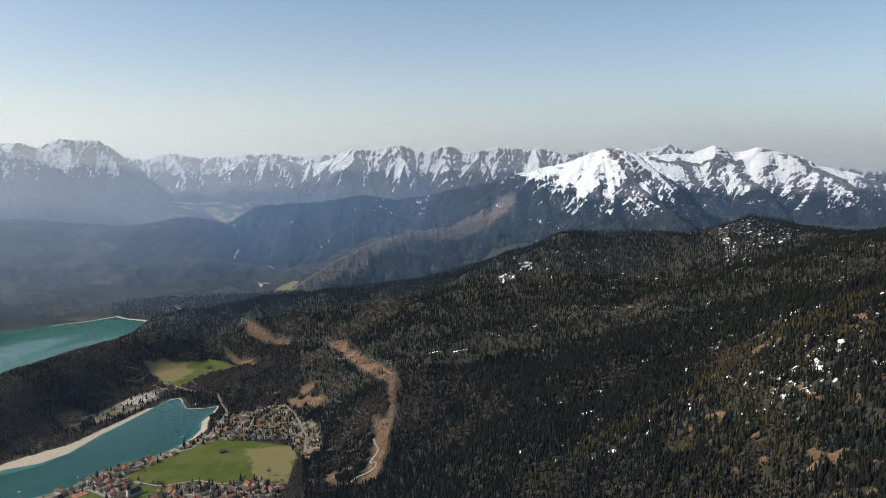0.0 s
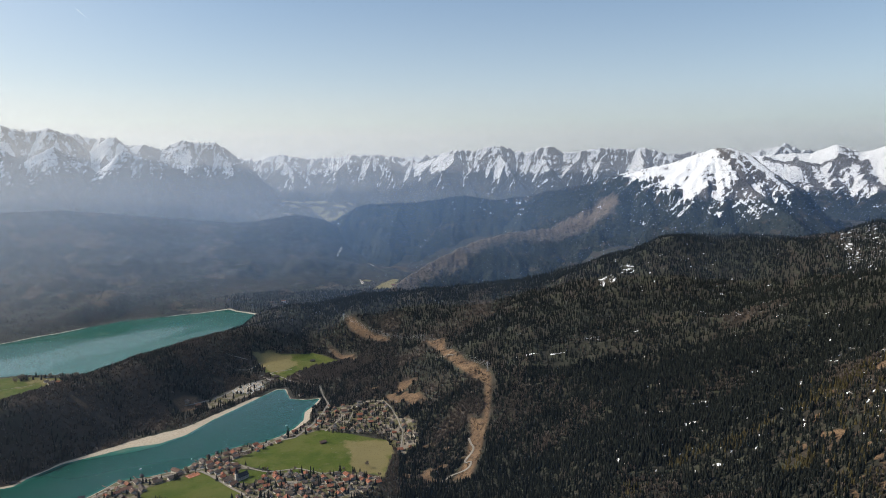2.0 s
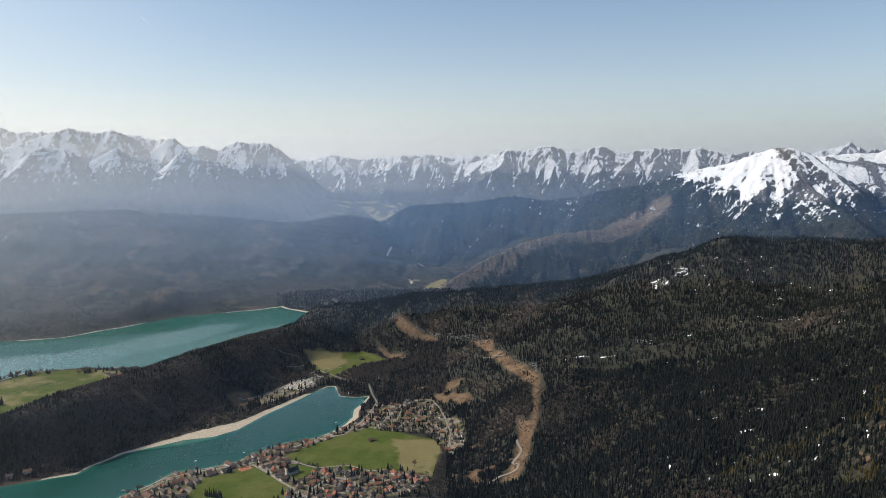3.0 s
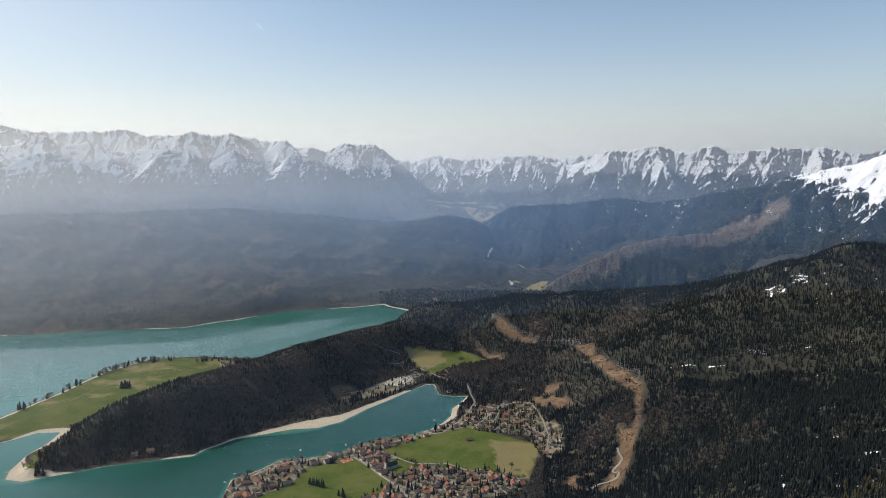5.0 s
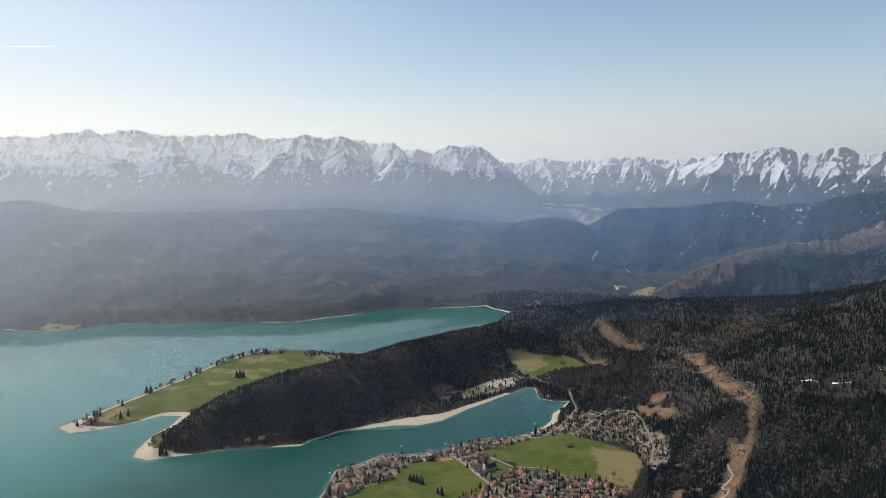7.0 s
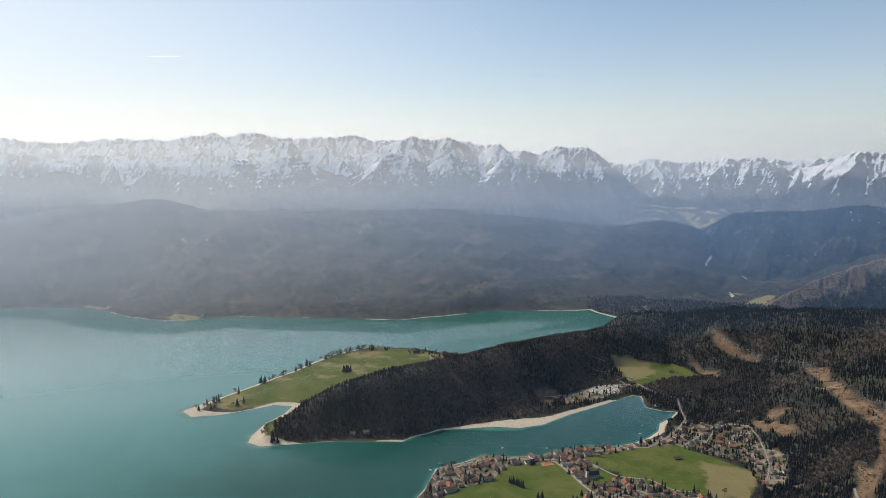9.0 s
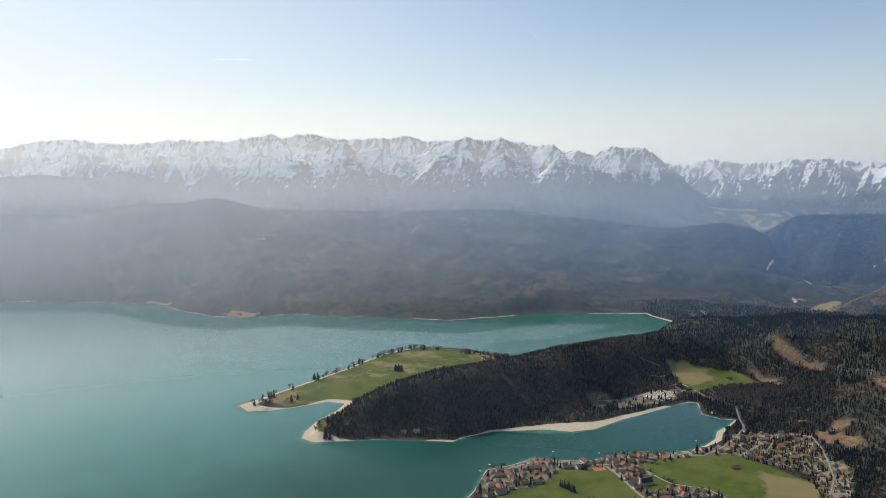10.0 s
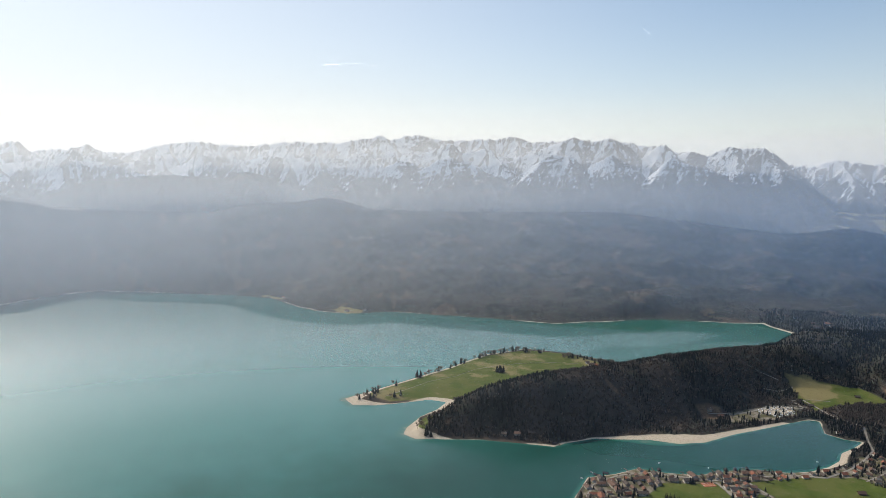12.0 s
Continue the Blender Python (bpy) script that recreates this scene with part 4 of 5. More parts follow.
def round_tree(clumps, seed):
    """A leafless broadleaf tree one metre high: steep ragged sprays of twigs that fan out."""
    rng = np.random.RandomState(seed)
    verts, faces = [], []
    for k in range(clumps):
        a = 6.283 * k / clumps + rng.uniform(-0.4, 0.4)
        lean = rng.uniform(0.10, 0.24) if clumps > 1 else 0.0
        c = np.array([lean * math.cos(a), lean * math.sin(a), 0.0])
        tall, wide = rng.uniform(0.75, 1.0), rng.uniform(0.09, 0.14) if clumps > 1 else 0.22
        first = len(verts)
        for s in range(4):
            b = 6.283 * s / 4 + rng.uniform(0, 1)
            w = wide * rng.uniform(0.6, 1.3)
            verts.append(c * 0.8 + (w * math.cos(b), w * math.sin(b), tall * rng.uniform(0.5, 0.72)))
        verts += [c * 1.3 + (0, 0, tall), c * 0.15 + (0, 0, 0.1)]
        for e in range(4):
            faces += [(first + e, first + (e + 1) % 4, first + 4), (first + (e + 1) % 4, first + e, first + 5)]
    return np.array(verts), np.array(faces)


def forest(name, label, places, heights, templates, material, seed):
    """Many trees as one mesh."""
    rng = np.random.RandomState(seed)
    pick = rng.randint(0, len(templates), len(places))
    verts, faces, first = [], [], 0
    for k, (tv, tf) in enumerate(templates):
        p, h = places[pick == k], heights[pick == k]
        if not len(p):
            continue
        turn = rng.rand(len(p)) * 6.283
        wide = h * rng.uniform(0.8, 1.25, len(p))
        c, s = np.cos(turn)[:, None], np.sin(turn)[:, None]
        x = (tv[None, :, 0] * c - tv[None, :, 1] * s) * wide[:, None] + p[:, 0:1]
        y = (tv[None, :, 0] * s + tv[None, :, 1] * c) * wide[:, None] + p[:, 1:2]
        z = tv[None, :, 2] * h[:, None] + p[:, 2:3] - 0.4
        verts.append(np.stack([x, y, z], -1).reshape(-1, 3))
        faces.append((tf[None] + (np.arange(len(p)) * len(tv))[:, None, None] + first).reshape(-1, 3))
        first += len(p) * len(tv)
    if not verts:
        return None
    return tagged(sheet(name, np.concatenate(verts), np.concatenate(faces), material, smooth=False), label, "forest", kind="stuff")


def scatter(lo, hi, near, far, cell, seed):
    """Jittered places between two bearings and two distances, with the height of the ground."""
    rng = np.random.RandomState(seed)
    n = int(math.radians(hi - lo) / 2 * (far * far - near * near) / (cell * cell))
    r, a = np.sqrt(rng.uniform(near * near, far * far, n)), rng.uniform(lo, hi, n)
    x, y = polar(a, r)
    return x, y


def off_road(x, y):
    return np.min([along(x, y, [(*p, 0) for p in line])[0] - width / 2 for width, line in ROADS.values()], axis=0)


def wooded(x, y):
    """Where trees stand: the ground's height there, and which places to keep."""
    shore = -inside(x, y, LAKE)
    edge = (fractal(x / 25, y / 25, 2, 71) - 0.5) * 8
    keep = (shore > 9 + edge) & (beach(x, y, shore) < -3 + edge)
    for areas in (GRASS, TOWN, DRY):
        keep &= widest(x, y, areas) < -2 + edge
    keep &= (widest(x, y, BARE) < -2 + edge * 2) | (fractal(x / 6, y / 6, 2, 58) > 0.83)
    keep &= (widest(x, y, THIN_SNOW) < 0) | (fractal(x / 9, y / 9, 2, 59) > 0.42)
    keep &= (off_road(x, y) > 2.5) & (snow_specks(x, y) < 0) & (glades(x, y) < 0)
    thin = widest(x, y, BRUSH) > 0
    keep &= ~thin | (fractal(x / 32, y / 26, 3, 86) < 0.54)
    if SNOW:
        keep &= (widest(x, y, SNOW) < 1) | (fractal(x / 7, y / 7, 2, 57) > 0.6)
    return land(x, y, shore), keep


def plant(tag, lo, hi, near, far, cell, tall, seed, spruces, rounds, mixing):
    x, y = scatter(lo, hi, near, far, cell, seed)
    z, keep = wooded(x, y)
    x, y, z = x[keep], y[keep], z[keep]
    rng = np.random.RandomState(seed + 1)
    places = np.stack([x, y, z], -1)
    heights = tall * (0.62 + 0.55 * fractal(x / 45, y / 45, 3, 77)) * rng.uniform(0.7, 1.2, len(x))
    share = mixing(x, y, z) + rng.uniform(-0.32, 0.32, len(x))
    gold = larches(x, y) > rng.rand(len(x))
    leafy = (share > 0.5) & ~gold
    stay = ~leafy | (rng.rand(len(x)) < 0.84)
    places, heights, leafy, gold = places[stay], heights[stay], leafy[stay], gold[stay]
    forest("spruce_forest", "dense dark green spruce forest on " + tag, places[~leafy & ~gold], heights[~leafy & ~gold], spruces, SPRUCE, seed)
    forest("broadleaf_forest", "leafless grey-brown broadleaf trees on " + tag, places[leafy], 0.85 * heights[leafy], rounds, BARE_WOOD, seed + 5)
    forest("larch_grove", "golden-green larches on " + tag, places[gold], heights[gold], spruces, LARCH, seed + 9)


def larches(x, y):
    d, _ = along(x, y, LARCH_LINE)
    return 0.5 * (1 - smooth(d, 6, 40)) * (fractal(x / 60, y / 60, 2, 88) > 0.42) + 0.9 * (np.hypot(x - 360, y - 985) < 20) + 0.2 * smooth(x / y, 0.3, 0.45) * (np.hypot(x, y) < 1300) * (fractal(x / 50, y / 50, 2, 89) > 0.5)


LARCH_LINE = [(151, 1055, 0), (204, 1101, 0), (277, 1098, 0), (314, 1097, 0), (382, 1082, 0), (411, 1090, 0), (497, 1146, 0), (550, 1141, 0), (621, 1118, 0), (742, 1183, 0)]


def far_mix(x, y, z):
    return 2.4 * (fractal(x / 300, y / 240, 4, 61) - 0.5) + 0.16 + 0.2 * smooth(z, 80, 230)


NEAR_SPRUCE = [cone_tree(2, 5, k) for k in range(4)]
MID_SPRUCE = [cone_tree(2, 5, k) for k in range(3)]
FAR_SPRUCE = [cone_tree(1, 4, k) for k in range(3)]
NEAR_ROUND = [round_tree(4, k) for k in range(4)]
MID_ROUND = [round_tree(3, k) for k in range(4)]
plant("the near mountainside", -36, 12, 850, 1650, 4.5, 13.5, 1000, NEAR_SPRUCE, NEAR_ROUND, slope_mix)
plant("the upper mountainside", -36, 20, 1650, 2620, 6.8, 13, 1100, MID_SPRUCE, MID_ROUND, slope_mix)
plant("the wooded peninsula", 12, 54, 1250, 2300, 5.8, 12.5, 1200, MID_SPRUCE, MID_ROUND, spit_mix)
plant("the valley end", 12, 26, 2300, 3300, 8.0, 12, 1300, FAR_SPRUCE, MID_ROUND, slope_mix)
plant("the far shore", 26, 87, 2300, 4400, 10.5, 7.5, 1400, FAR_SPRUCE, FAR_SPRUCE, far_mix)
plant("the far valley", 9, 25, 3250, 4350, 11.5, 7, 1500, FAR_SPRUCE, FAR_SPRUCE, far_mix)
def shrubs():
    """Low brushwood and stumps over the felled strips."""
    dice = np.random.RandomState(1601)
    x, y = dice.uniform(-760, -90, 60000), dice.uniform(1290, 2260, 60000)
    keep = (widest(x, y, BARE) > -4) & (fractal(x / 14, y / 14, 3, 95) > 0.50) & (off_road(x, y) > 1.5)
    x, y = x[keep][:9000], y[keep][:9000]
    forest("brushwood", "low brown brushwood over the felled strips", np.stack([x, y, land(x, y)], -1), dice.uniform(1.0, 3.4, len(x)), BUSHES, BARE_WOOD, 1602)


BUSHES = [(v * (2.2, 2.2, 1.0), f) for v, f in (round_tree(2, k) for k in range(5))]
shrubs()
for places, heights, seed in LATER:
    forest("mountain_forest", "dark spruce forest on the mountain flank", places, heights, FAR_SPRUCE, SPRUCE, seed)
# ---- roads ----


def stone_material():
    m = Mat("pale_gravel", rough=0.95)
    m.colour(m.mix(m.noise(0.3, 4), (0.19, 0.172, 0.143), (0.31, 0.28, 0.235)))
    return m.m


def resample(line, step):
    p = np.array(line, float)
    d = np.concatenate([[0], np.cumsum(np.hypot(*np.diff(p, axis=0).T))])
    n = max(int(d[-1] / step), 2)
    s = np.linspace(0, d[-1], n)
    q = np.stack([np.interp(s, d, p[:, k]) for k in range(2)], -1)
    for _ in range(2):
        q[1:-1] = 0.5 * q[1:-1] + 0.25 * (q[:-2] + q[2:])
    return q


GRAVEL_STONE = stone_material()


def road(kind, width, line):
    q = resample(line, 5.0)
    d = np.gradient(q, axis=0)
    side = np.stack([-d[:, 1], d[:, 0]], -1) / np.hypot(d[:, 0], d[:, 1])[:, None] * width / 2
    l, r = q + side, q - side
    zl, zr = land(l[:, 0], l[:, 1]), land(r[:, 0], r[:, 1])
    z = np.maximum(np.maximum(zl, zr), land(q[:, 0], q[:, 1])) + 0.55
    rows = [np.column_stack([l * 1.0, z - 1.6]), np.column_stack([l, z]), np.column_stack([r, z]), np.column_stack([r, z - 1.6])]
    verts = np.stack(rows, 0).reshape(-1, 3)
    return tagged(sheet("road", verts, quads(4, len(q))[:, ::-1], GRAVEL_STONE, smooth=False), "pale gravel " + kind + " winding over the ground", "road", kind="structure")


for kind, (width, line) in ROADS.items():
    road(kind, width, line)

# ---- houses ----


def plaster_material():
    m = Mat("plaster", rough=0.9)
    c = m.mix(m.per_object(), (0.38, 0.33, 0.26), (0.78, 0.74, 0.66))
    m.colour(m.mix(m.math("MULTIPLY", m.noise(0.6, 4), 0.3), c, (0.30, 0.27, 0.22)))
    return m.m


def tile_material(name="roof_tiles", new_tiles=0.0):
    m = Mat(name, rough=0.85)
    r = m.per_object()
    c = m.mix(m.step(r, 0.35, 0.75), (0.092, 0.074, 0.062), (0.155, 0.09, 0.062))
    c = m.mix(m.step(r, 0.80 - new_tiles, 1.0 - new_tiles), c, (0.26, 0.098, 0.054))
    c = m.mix(m.math("MULTIPLY", m.noise(0.7, 5), 0.45), c, (0.06, 0.052, 0.045))
    m.colour(c)
    m.bump(m.node("TexWave", out=1, props={"bands_direction": "Z"}, Scale=2.2, Distortion=1.0), 0.4, 0.1)
    return m.m


def plain_material(name, dark, light, scale=0.5, rough=0.85, spec=0.2):
    m = Mat(name, rough, spec)
    m.colour(m.mix(m.noise(scale, 5), dark, light))
    return m.m


PLASTER, TILES, RED_TILES = plaster_material(), tile_material(), tile_material("red_roof_tiles", 0.55)
TIMBER = plain_material("weathered_timber", (0.07, 0.045, 0.03), (0.14, 0.09, 0.06))
SLATE = plain_material("dark_slate", (0.022, 0.022, 0.025), (0.05, 0.05, 0.055))
WHITE = plain_material("white_enamel", (0.70, 0.70, 0.68), (0.82, 0.82, 0.80), rough=0.4)
GLASS = plain_material("dark_glass", (0.02, 0.025, 0.03), (0.04, 0.05, 0.055), rough=0.1, spec=0.5)
RUBBER = plain_material("black_rubber", (0.012, 0.012, 0.012), (0.025, 0.025, 0.025))
STEEL = plain_material("galvanised_steel", (0.30, 0.31, 0.32), (0.42, 0.43, 0.44), rough=0.5)
BARK = plain_material("bark", (0.05, 0.038, 0.028), (0.10, 0.078, 0.058), scale=2.0)


def box(bm, x0, x1, y0, y1, z0, z1, bevel=0.0):
    m = Matrix.Translation(((x0 + x1) / 2, (y0 + y1) / 2, (z0 + z1) / 2)) @ Matrix.Diagonal((x1 - x0, y1 - y0, z1 - z0, 1))
    made = bmesh.ops.create_cube(bm, size=1.0, matrix=m)
    if bevel:
        edges = {e for v in made["verts"] for e in v.link_edges}
        bmesh.ops.bevel(bm, geom=list(edges), offset=bevel, segments=2, affect="EDGES")


def gable_wall(length, width, wall, ridge):
    bm = bmesh.new()
    l, w = length / 2, width / 2
    ring = [(-w, -1.5), (w, -1.5), (w, wall), (0, ridge), (-w, wall)]
    a = [bm.verts.new((-l, y, z)) for y, z in ring]
    b = [bm.verts.new((l, y, z)) for y, z in ring]
    bm.faces.new(a[::-1]), bm.faces.new(b)
    for k in range(5):
        bm.faces.new((a[k], a[(k + 1) % 5], b[(k + 1) % 5], b[k]))
    bmesh.ops.recalc_face_normals(bm, faces=bm.faces)
    return bm


def gable_roof(length, width, wall, ridge, eave=1.35, thick=0.35):
    bm = bmesh.new()
    l, w = length / 2 + eave, width / 2 + eave
    drop = (ridge - wall) / (width / 2) * eave
    ring = [(-w, wall - drop), (0, ridge), (w, wall - drop), (w, wall - drop + thick), (0, ridge + thick), (-w, wall - drop + thick)]
    a = [bm.verts.new((-l, y, z + 0.02)) for y, z in ring]
    b = [bm.verts.new((l, y, z + 0.02)) for y, z in ring]
    for k in range(6):
        bm.faces.new((a[k], a[(k + 1) % 6], b[(k + 1) % 6], b[k]))
    for r in (a, b):
        bm.faces.new((r[0], r[1], r[4], r[5])), bm.faces.new((r[1], r[2], r[3], r[4]))
    bmesh.ops.recalc_face_normals(bm, faces=bm.faces)
    return bm


def house(name, length, width, wall, rise, walls, roofs, balcony=True, chimney=True, windows=True):
    home = new(name)
    ridge = wall + rise
    part("wall", gable_wall(length, width, wall, ridge), walls, home)
    part("roof", gable_roof(length, width, wall, ridge), roofs, home)
    if chimney:
        bm = bmesh.new()
        box(bm, length * 0.2, length * 0.2 + 0.7, 0.5, 1.2, ridge - 1.2, ridge + 1.1, 0.05)
        part("chimney", bm, PLASTER, home)
    if balcony:
        bm = bmesh.new()
        box(bm, length / 2 + 0.02, length / 2 + 1.0, -width * 0.4, width * 0.4, wall * 0.52, wall * 0.52 + 0.15)
        box(bm, length / 2 + 0.92, length / 2 + 1.0, -width * 0.4, width * 0.4, wall * 0.52 + 0.15, wall * 0.52 + 1.0)
        part("balcony", bm, TIMBER, home, "dark timber balcony")
    if windows:
        for sy in (-1, 1):
            for k in range(3):
                bm = bmesh.new()
                x = (k - 1) * length * 0.28
                y0, y1 = sorted((sy * (width / 2 - 0.04), sy * (width / 2 + 0.05)))
                box(bm, x - 0.55, x + 0.55, y0, y1, wall * 0.55, wall * 0.55 + 1.2)
                part("window", bm, GLASS, home)
    return home


STYLES = [
    (house("house", 11.0, 9.0, 3.9, 2.6, PLASTER, TILES), "plastered chalet with a wide tiled gable roof", "house"),
    (house("house", 9.0, 8.0, 3.4, 2.3, PLASTER, TILES, balcony=False), "small plastered house with a tiled roof", "house"),
    (house("house", 15.0, 10.0, 4.4, 2.8, PLASTER, TILES), "long plastered guest house with a low tiled roof", "house"),
    (house("house", 10.5, 8.5, 3.6, 2.5, PLASTER, RED_TILES), "plastered chalet with a bright red tiled roof", "house"),
    (house("guest_house", 21.0, 11.5, 5.4, 3.0, PLASTER, TILES), "large plastered guest house with a broad brown roof", "house"),
    (house("barn", 10.0, 6.5, 3.2, 2.3, TIMBER, TILES, balcony=False, chimney=False, windows=False), "weathered timber barn with a tiled roof", "barn"),
    (house("boathouse", 7.5, 4.2, 2.4, 1.5, TIMBER, SLATE, balcony=False, chimney=False, windows=False), "dark timber boathouse at the water's edge", "boathouse"),
]
HOME_COUNT = collections.Counter()


def settle(k, x, y, turn, label="", size=1.0):
    """Puts a copy of style k on the ground; the first use takes the model itself."""
    model, text, kind = STYLES[k]
    m = pose(x, y, float(land(x, y)) + 0.1, 0, 0, turn) @ Matrix.Scale(size, 4)
    if HOME_COUNT[k]:
        ob = copy_thing(model, m)
    else:
        ob = model
        ob.matrix_basis = pose(x, y, float(land(x, y)) + 0.1, 0, 0, turn)
    HOME_COUNT[k] += 1
    return tagged(ob, label or text, kind, group="village houses" if k < 5 else "village sheds")


PLACES = []


def free(x, y, gap):
    if any((x - a) ** 2 + (y - b) ** 2 < (gap + g) ** 2 / 4 for a, b, g in PLACES):
        return False
    return True


def road_gap(x, y):
    return min(float(along(np.array(x), np.array(y), [(*p, 0) for p in line])[0]) - width / 2 for width, line in ROADS.values())


CHURCH_AT = (-592, 1262)
PLACES.append((*CHURCH_AT, 34))
PLACES.append((-701, 1267, 26))


def fill_village(area, turn, gap, seed, styles):
    rng = random.Random(seed)
    xs, ys = [p[0] for p in area], [p[1] for p in area]
    for _ in range(1500):
        x, y = rng.uniform(min(xs), max(xs)), rng.uniform(min(ys), max(ys))
        if float(inside(np.array(x), np.array(y), area)) < 3 or float(inside(np.array(x), np.array(y), LAKE)) > -9:
            continue
        k = rng.choice(styles)
        if not free(x, y, gap) or road_gap(x, y) < 5.5:
            continue
        PLACES.append((x, y, gap))
        settle(k, x, y, turn + rng.choice((0, 90)) + rng.uniform(-14, 14), size=rng.uniform(0.75, 1.15))


fill_village(V_TIP, 55, 17.0, 1, (0, 2, 2, 4, 4, 5))
fill_village(V_MID, 50, 14.5, 2, (0, 1, 2, 0, 3, 5))
fill_village(V_SHORE, 60, 17.0, 3, (0, 3, 3, 5))
fill_village(V_UP, 20, 19.5, 4, (0, 1, 1, 3, 5))
fill_village(V_LOW, 35, 15.5, 5, (0, 1, 3, 3, 3))
for k, x, y, turn in ((6, -876, 1128, 20), (6, -868, 1150, 25), (6, -806, 1252, 130), (6, -716, 1362, 120), (6, -704, 1378, 120), (6, -690, 1402, 125), (6, -1041, 1183, 40), (6, -588, 1690, 80),
                      (0, -1120, 1140, 40), (1, -1142, 1118, 35), (5, -1098, 1165, 45), (2, -1400, 1760, 60), (5, -1385, 1775, 10), (1, -1425, 1772, 60), (5, -723, 2080, 40), (5, -487, 1460, 45),
                      (2, -1105, 2800, 20), (0, -1070, 2830, 60), (2, -1160, 2860, 10), (0, -1120, 2900, 50), (1, -1040, 2790, 0), (5, -1090, 2770, 30), (0, -2600, 1660, 30), (2, -2640, 1590, 10),
                      (5, -706, 3220, 15), (5, -772, 1900, 30), (1, -650, 1770, 60), (1, -915, 1640, 40), (5, -890, 1650, 45), (5, -3080, 1505, 20), (1, -3110, 1510, 70),
                      (2, -1142, 2920, 0), (5, -1190, 2900, 40)):
    PLACES.append((x, y, 14))
    settle(k, x, y, turn, size=1.2)


def church():
    c = new("church")
    part("nave_wall", gable_wall(24, 11, 7.5, 13.5), PLASTER, c)
    part("nave_roof", gable_roof(24, 11, 7.5, 13.5, 0.6), SLATE, c, "steep dark slate roof")
    bm = bmesh.new()
    box(bm, -16.2, -12.05, -2.3, 2.3, -1.5, 17.0)
    tower = part("tower", bm, PLASTER, c)
    bm = bmesh.new()
    bmesh.ops.create_cone(bm, segments=8, radius1=3.3, radius2=0.1, depth=9, cap_ends=True, matrix=Matrix.Translation((-14.1, 0, 21.5)))
    part("spire", bm, SLATE, tower, "pointed dark spire")
    for sy in (-1, 1):
        for k in range(4):
            bm = bmesh.new()
            y0, y1 = sorted((sy * 5.45, sy * 5.56))
            box(bm, -8 + k * 5, -7 + k * 5, y0, y1, 2.5, 5.8)
            part("window", bm, GLASS, c)
    c.matrix_basis = pose(*CHURCH_AT, float(land(*CHURCH_AT)) + 0.1, 0, 0, 60)
    tagged(c, "white village church with a dark slate roof and tower", "church")


church()

# ---- single trees ----


def tapered(bm, a, b, r0, r1, sides=6):
    """A tapered round bar from a to b."""
    a, b = Vector(a), Vector(b)
    m = Matrix.Translation((a + b) / 2) @ (b - a).to_track_quat("Z", "Y").to_matrix().to_4x4()
    bmesh.ops.create_cone(bm, segments=sides, radius1=r0, radius2=r1, depth=(b - a).length, cap_ends=True, matrix=m)


def spruce_tree(seed, tall, slim=1.0):
    rng = random.Random(seed)
    tree = new("spruce_tree")
    bm = bmesh.new()
    tapered(bm, (0, 0, -0.6), (0, 0, tall * 0.9), 0.02 * tall, 0.004 * tall)
    part("trunk", bm, BARK, tree)
    bm = bmesh.new()
    tiers = 9
    for k in range(tiers):
        z, w = tall * (0.1 + 0.83 * k / tiers), slim * tall * 0.19 * (1 - 0.9 * k / tiers)
        top = bm.verts.new((0, 0, z + tall * 0.17))
        ring = []
        for s in range(11):
            a = 2 * math.pi * s / 11 + rng.uniform(-0.2, 0.2)
            q = w * (rng.uniform(0.9, 1.2) if s % 2 else rng.uniform(0.45, 0.7))
            ring.append(bm.verts.new((q * math.cos(a), q * math.sin(a), z - (0.04 if s % 2 else 0.0) * tall)))
        for s in range(11):
            bm.faces.new((ring[s], ring[(s + 1) % 11], top))
    part("crown", bm, SPRUCE, tree)
    return tree


def bare_tree(seed, tall):
    rng = random.Random(seed)
    tree = new("broadleaf_tree")
    bm = bmesh.new()
    tapered(bm, (0, 0, -0.6), (0, 0, tall * 0.5), 0.025 * tall, 0.012 * tall)
    part("trunk", bm, BARK, tree)
    tips = []
    for k in range(4):
        a, lean = k * 1.57 + rng.uniform(-0.3, 0.3), rng.uniform(0.18, 0.32)
        base, tip = (0, 0, tall * rng.uniform(0.28, 0.48)), (lean * tall * math.cos(a), lean * tall * math.sin(a), tall * rng.uniform(0.62, 0.92))
        bm = bmesh.new()
        tapered(bm, base, tip, 0.010 * tall, 0.003 * tall, 5)
        part("limb", bm, BARK, tree)
        tips.append(Vector(tip))
    bm = bmesh.new()
    for _ in range(170):
        c = rng.choice(tips) * rng.uniform(0.75, 1.05) + Vector([rng.gauss(0, 0.075) * tall for _ in range(3)])
        d = Vector([rng.gauss(0, 1) for _ in range(3)]).normalized() * tall * 0.07
        e = d.cross(Vector((rng.gauss(0, 1), rng.gauss(0, 1), 0.3))).normalized() * tall * 0.03
        bm.faces.new([bm.verts.new(p) for p in (c - d, c + e, c + d, c - e)])
    part("twigs", bm, BARE_WOOD, tree)
    return tree


TREES = [spruce_tree(1, 15, 1.25), spruce_tree(2, 13, 1.5), spruce_tree(3, 17, 0.95), bare_tree(4, 11), bare_tree(5, 9)]
TREE_TEXT = ["dark green spruce with drooping ragged boughs", "broad dark spruce with ragged boughs", "tall slim dark spruce", "leafless broadleaf tree with grey-brown twigs",
             "small leafless broadleaf tree with brown twigs"]
TREE_COUNT = collections.Counter()


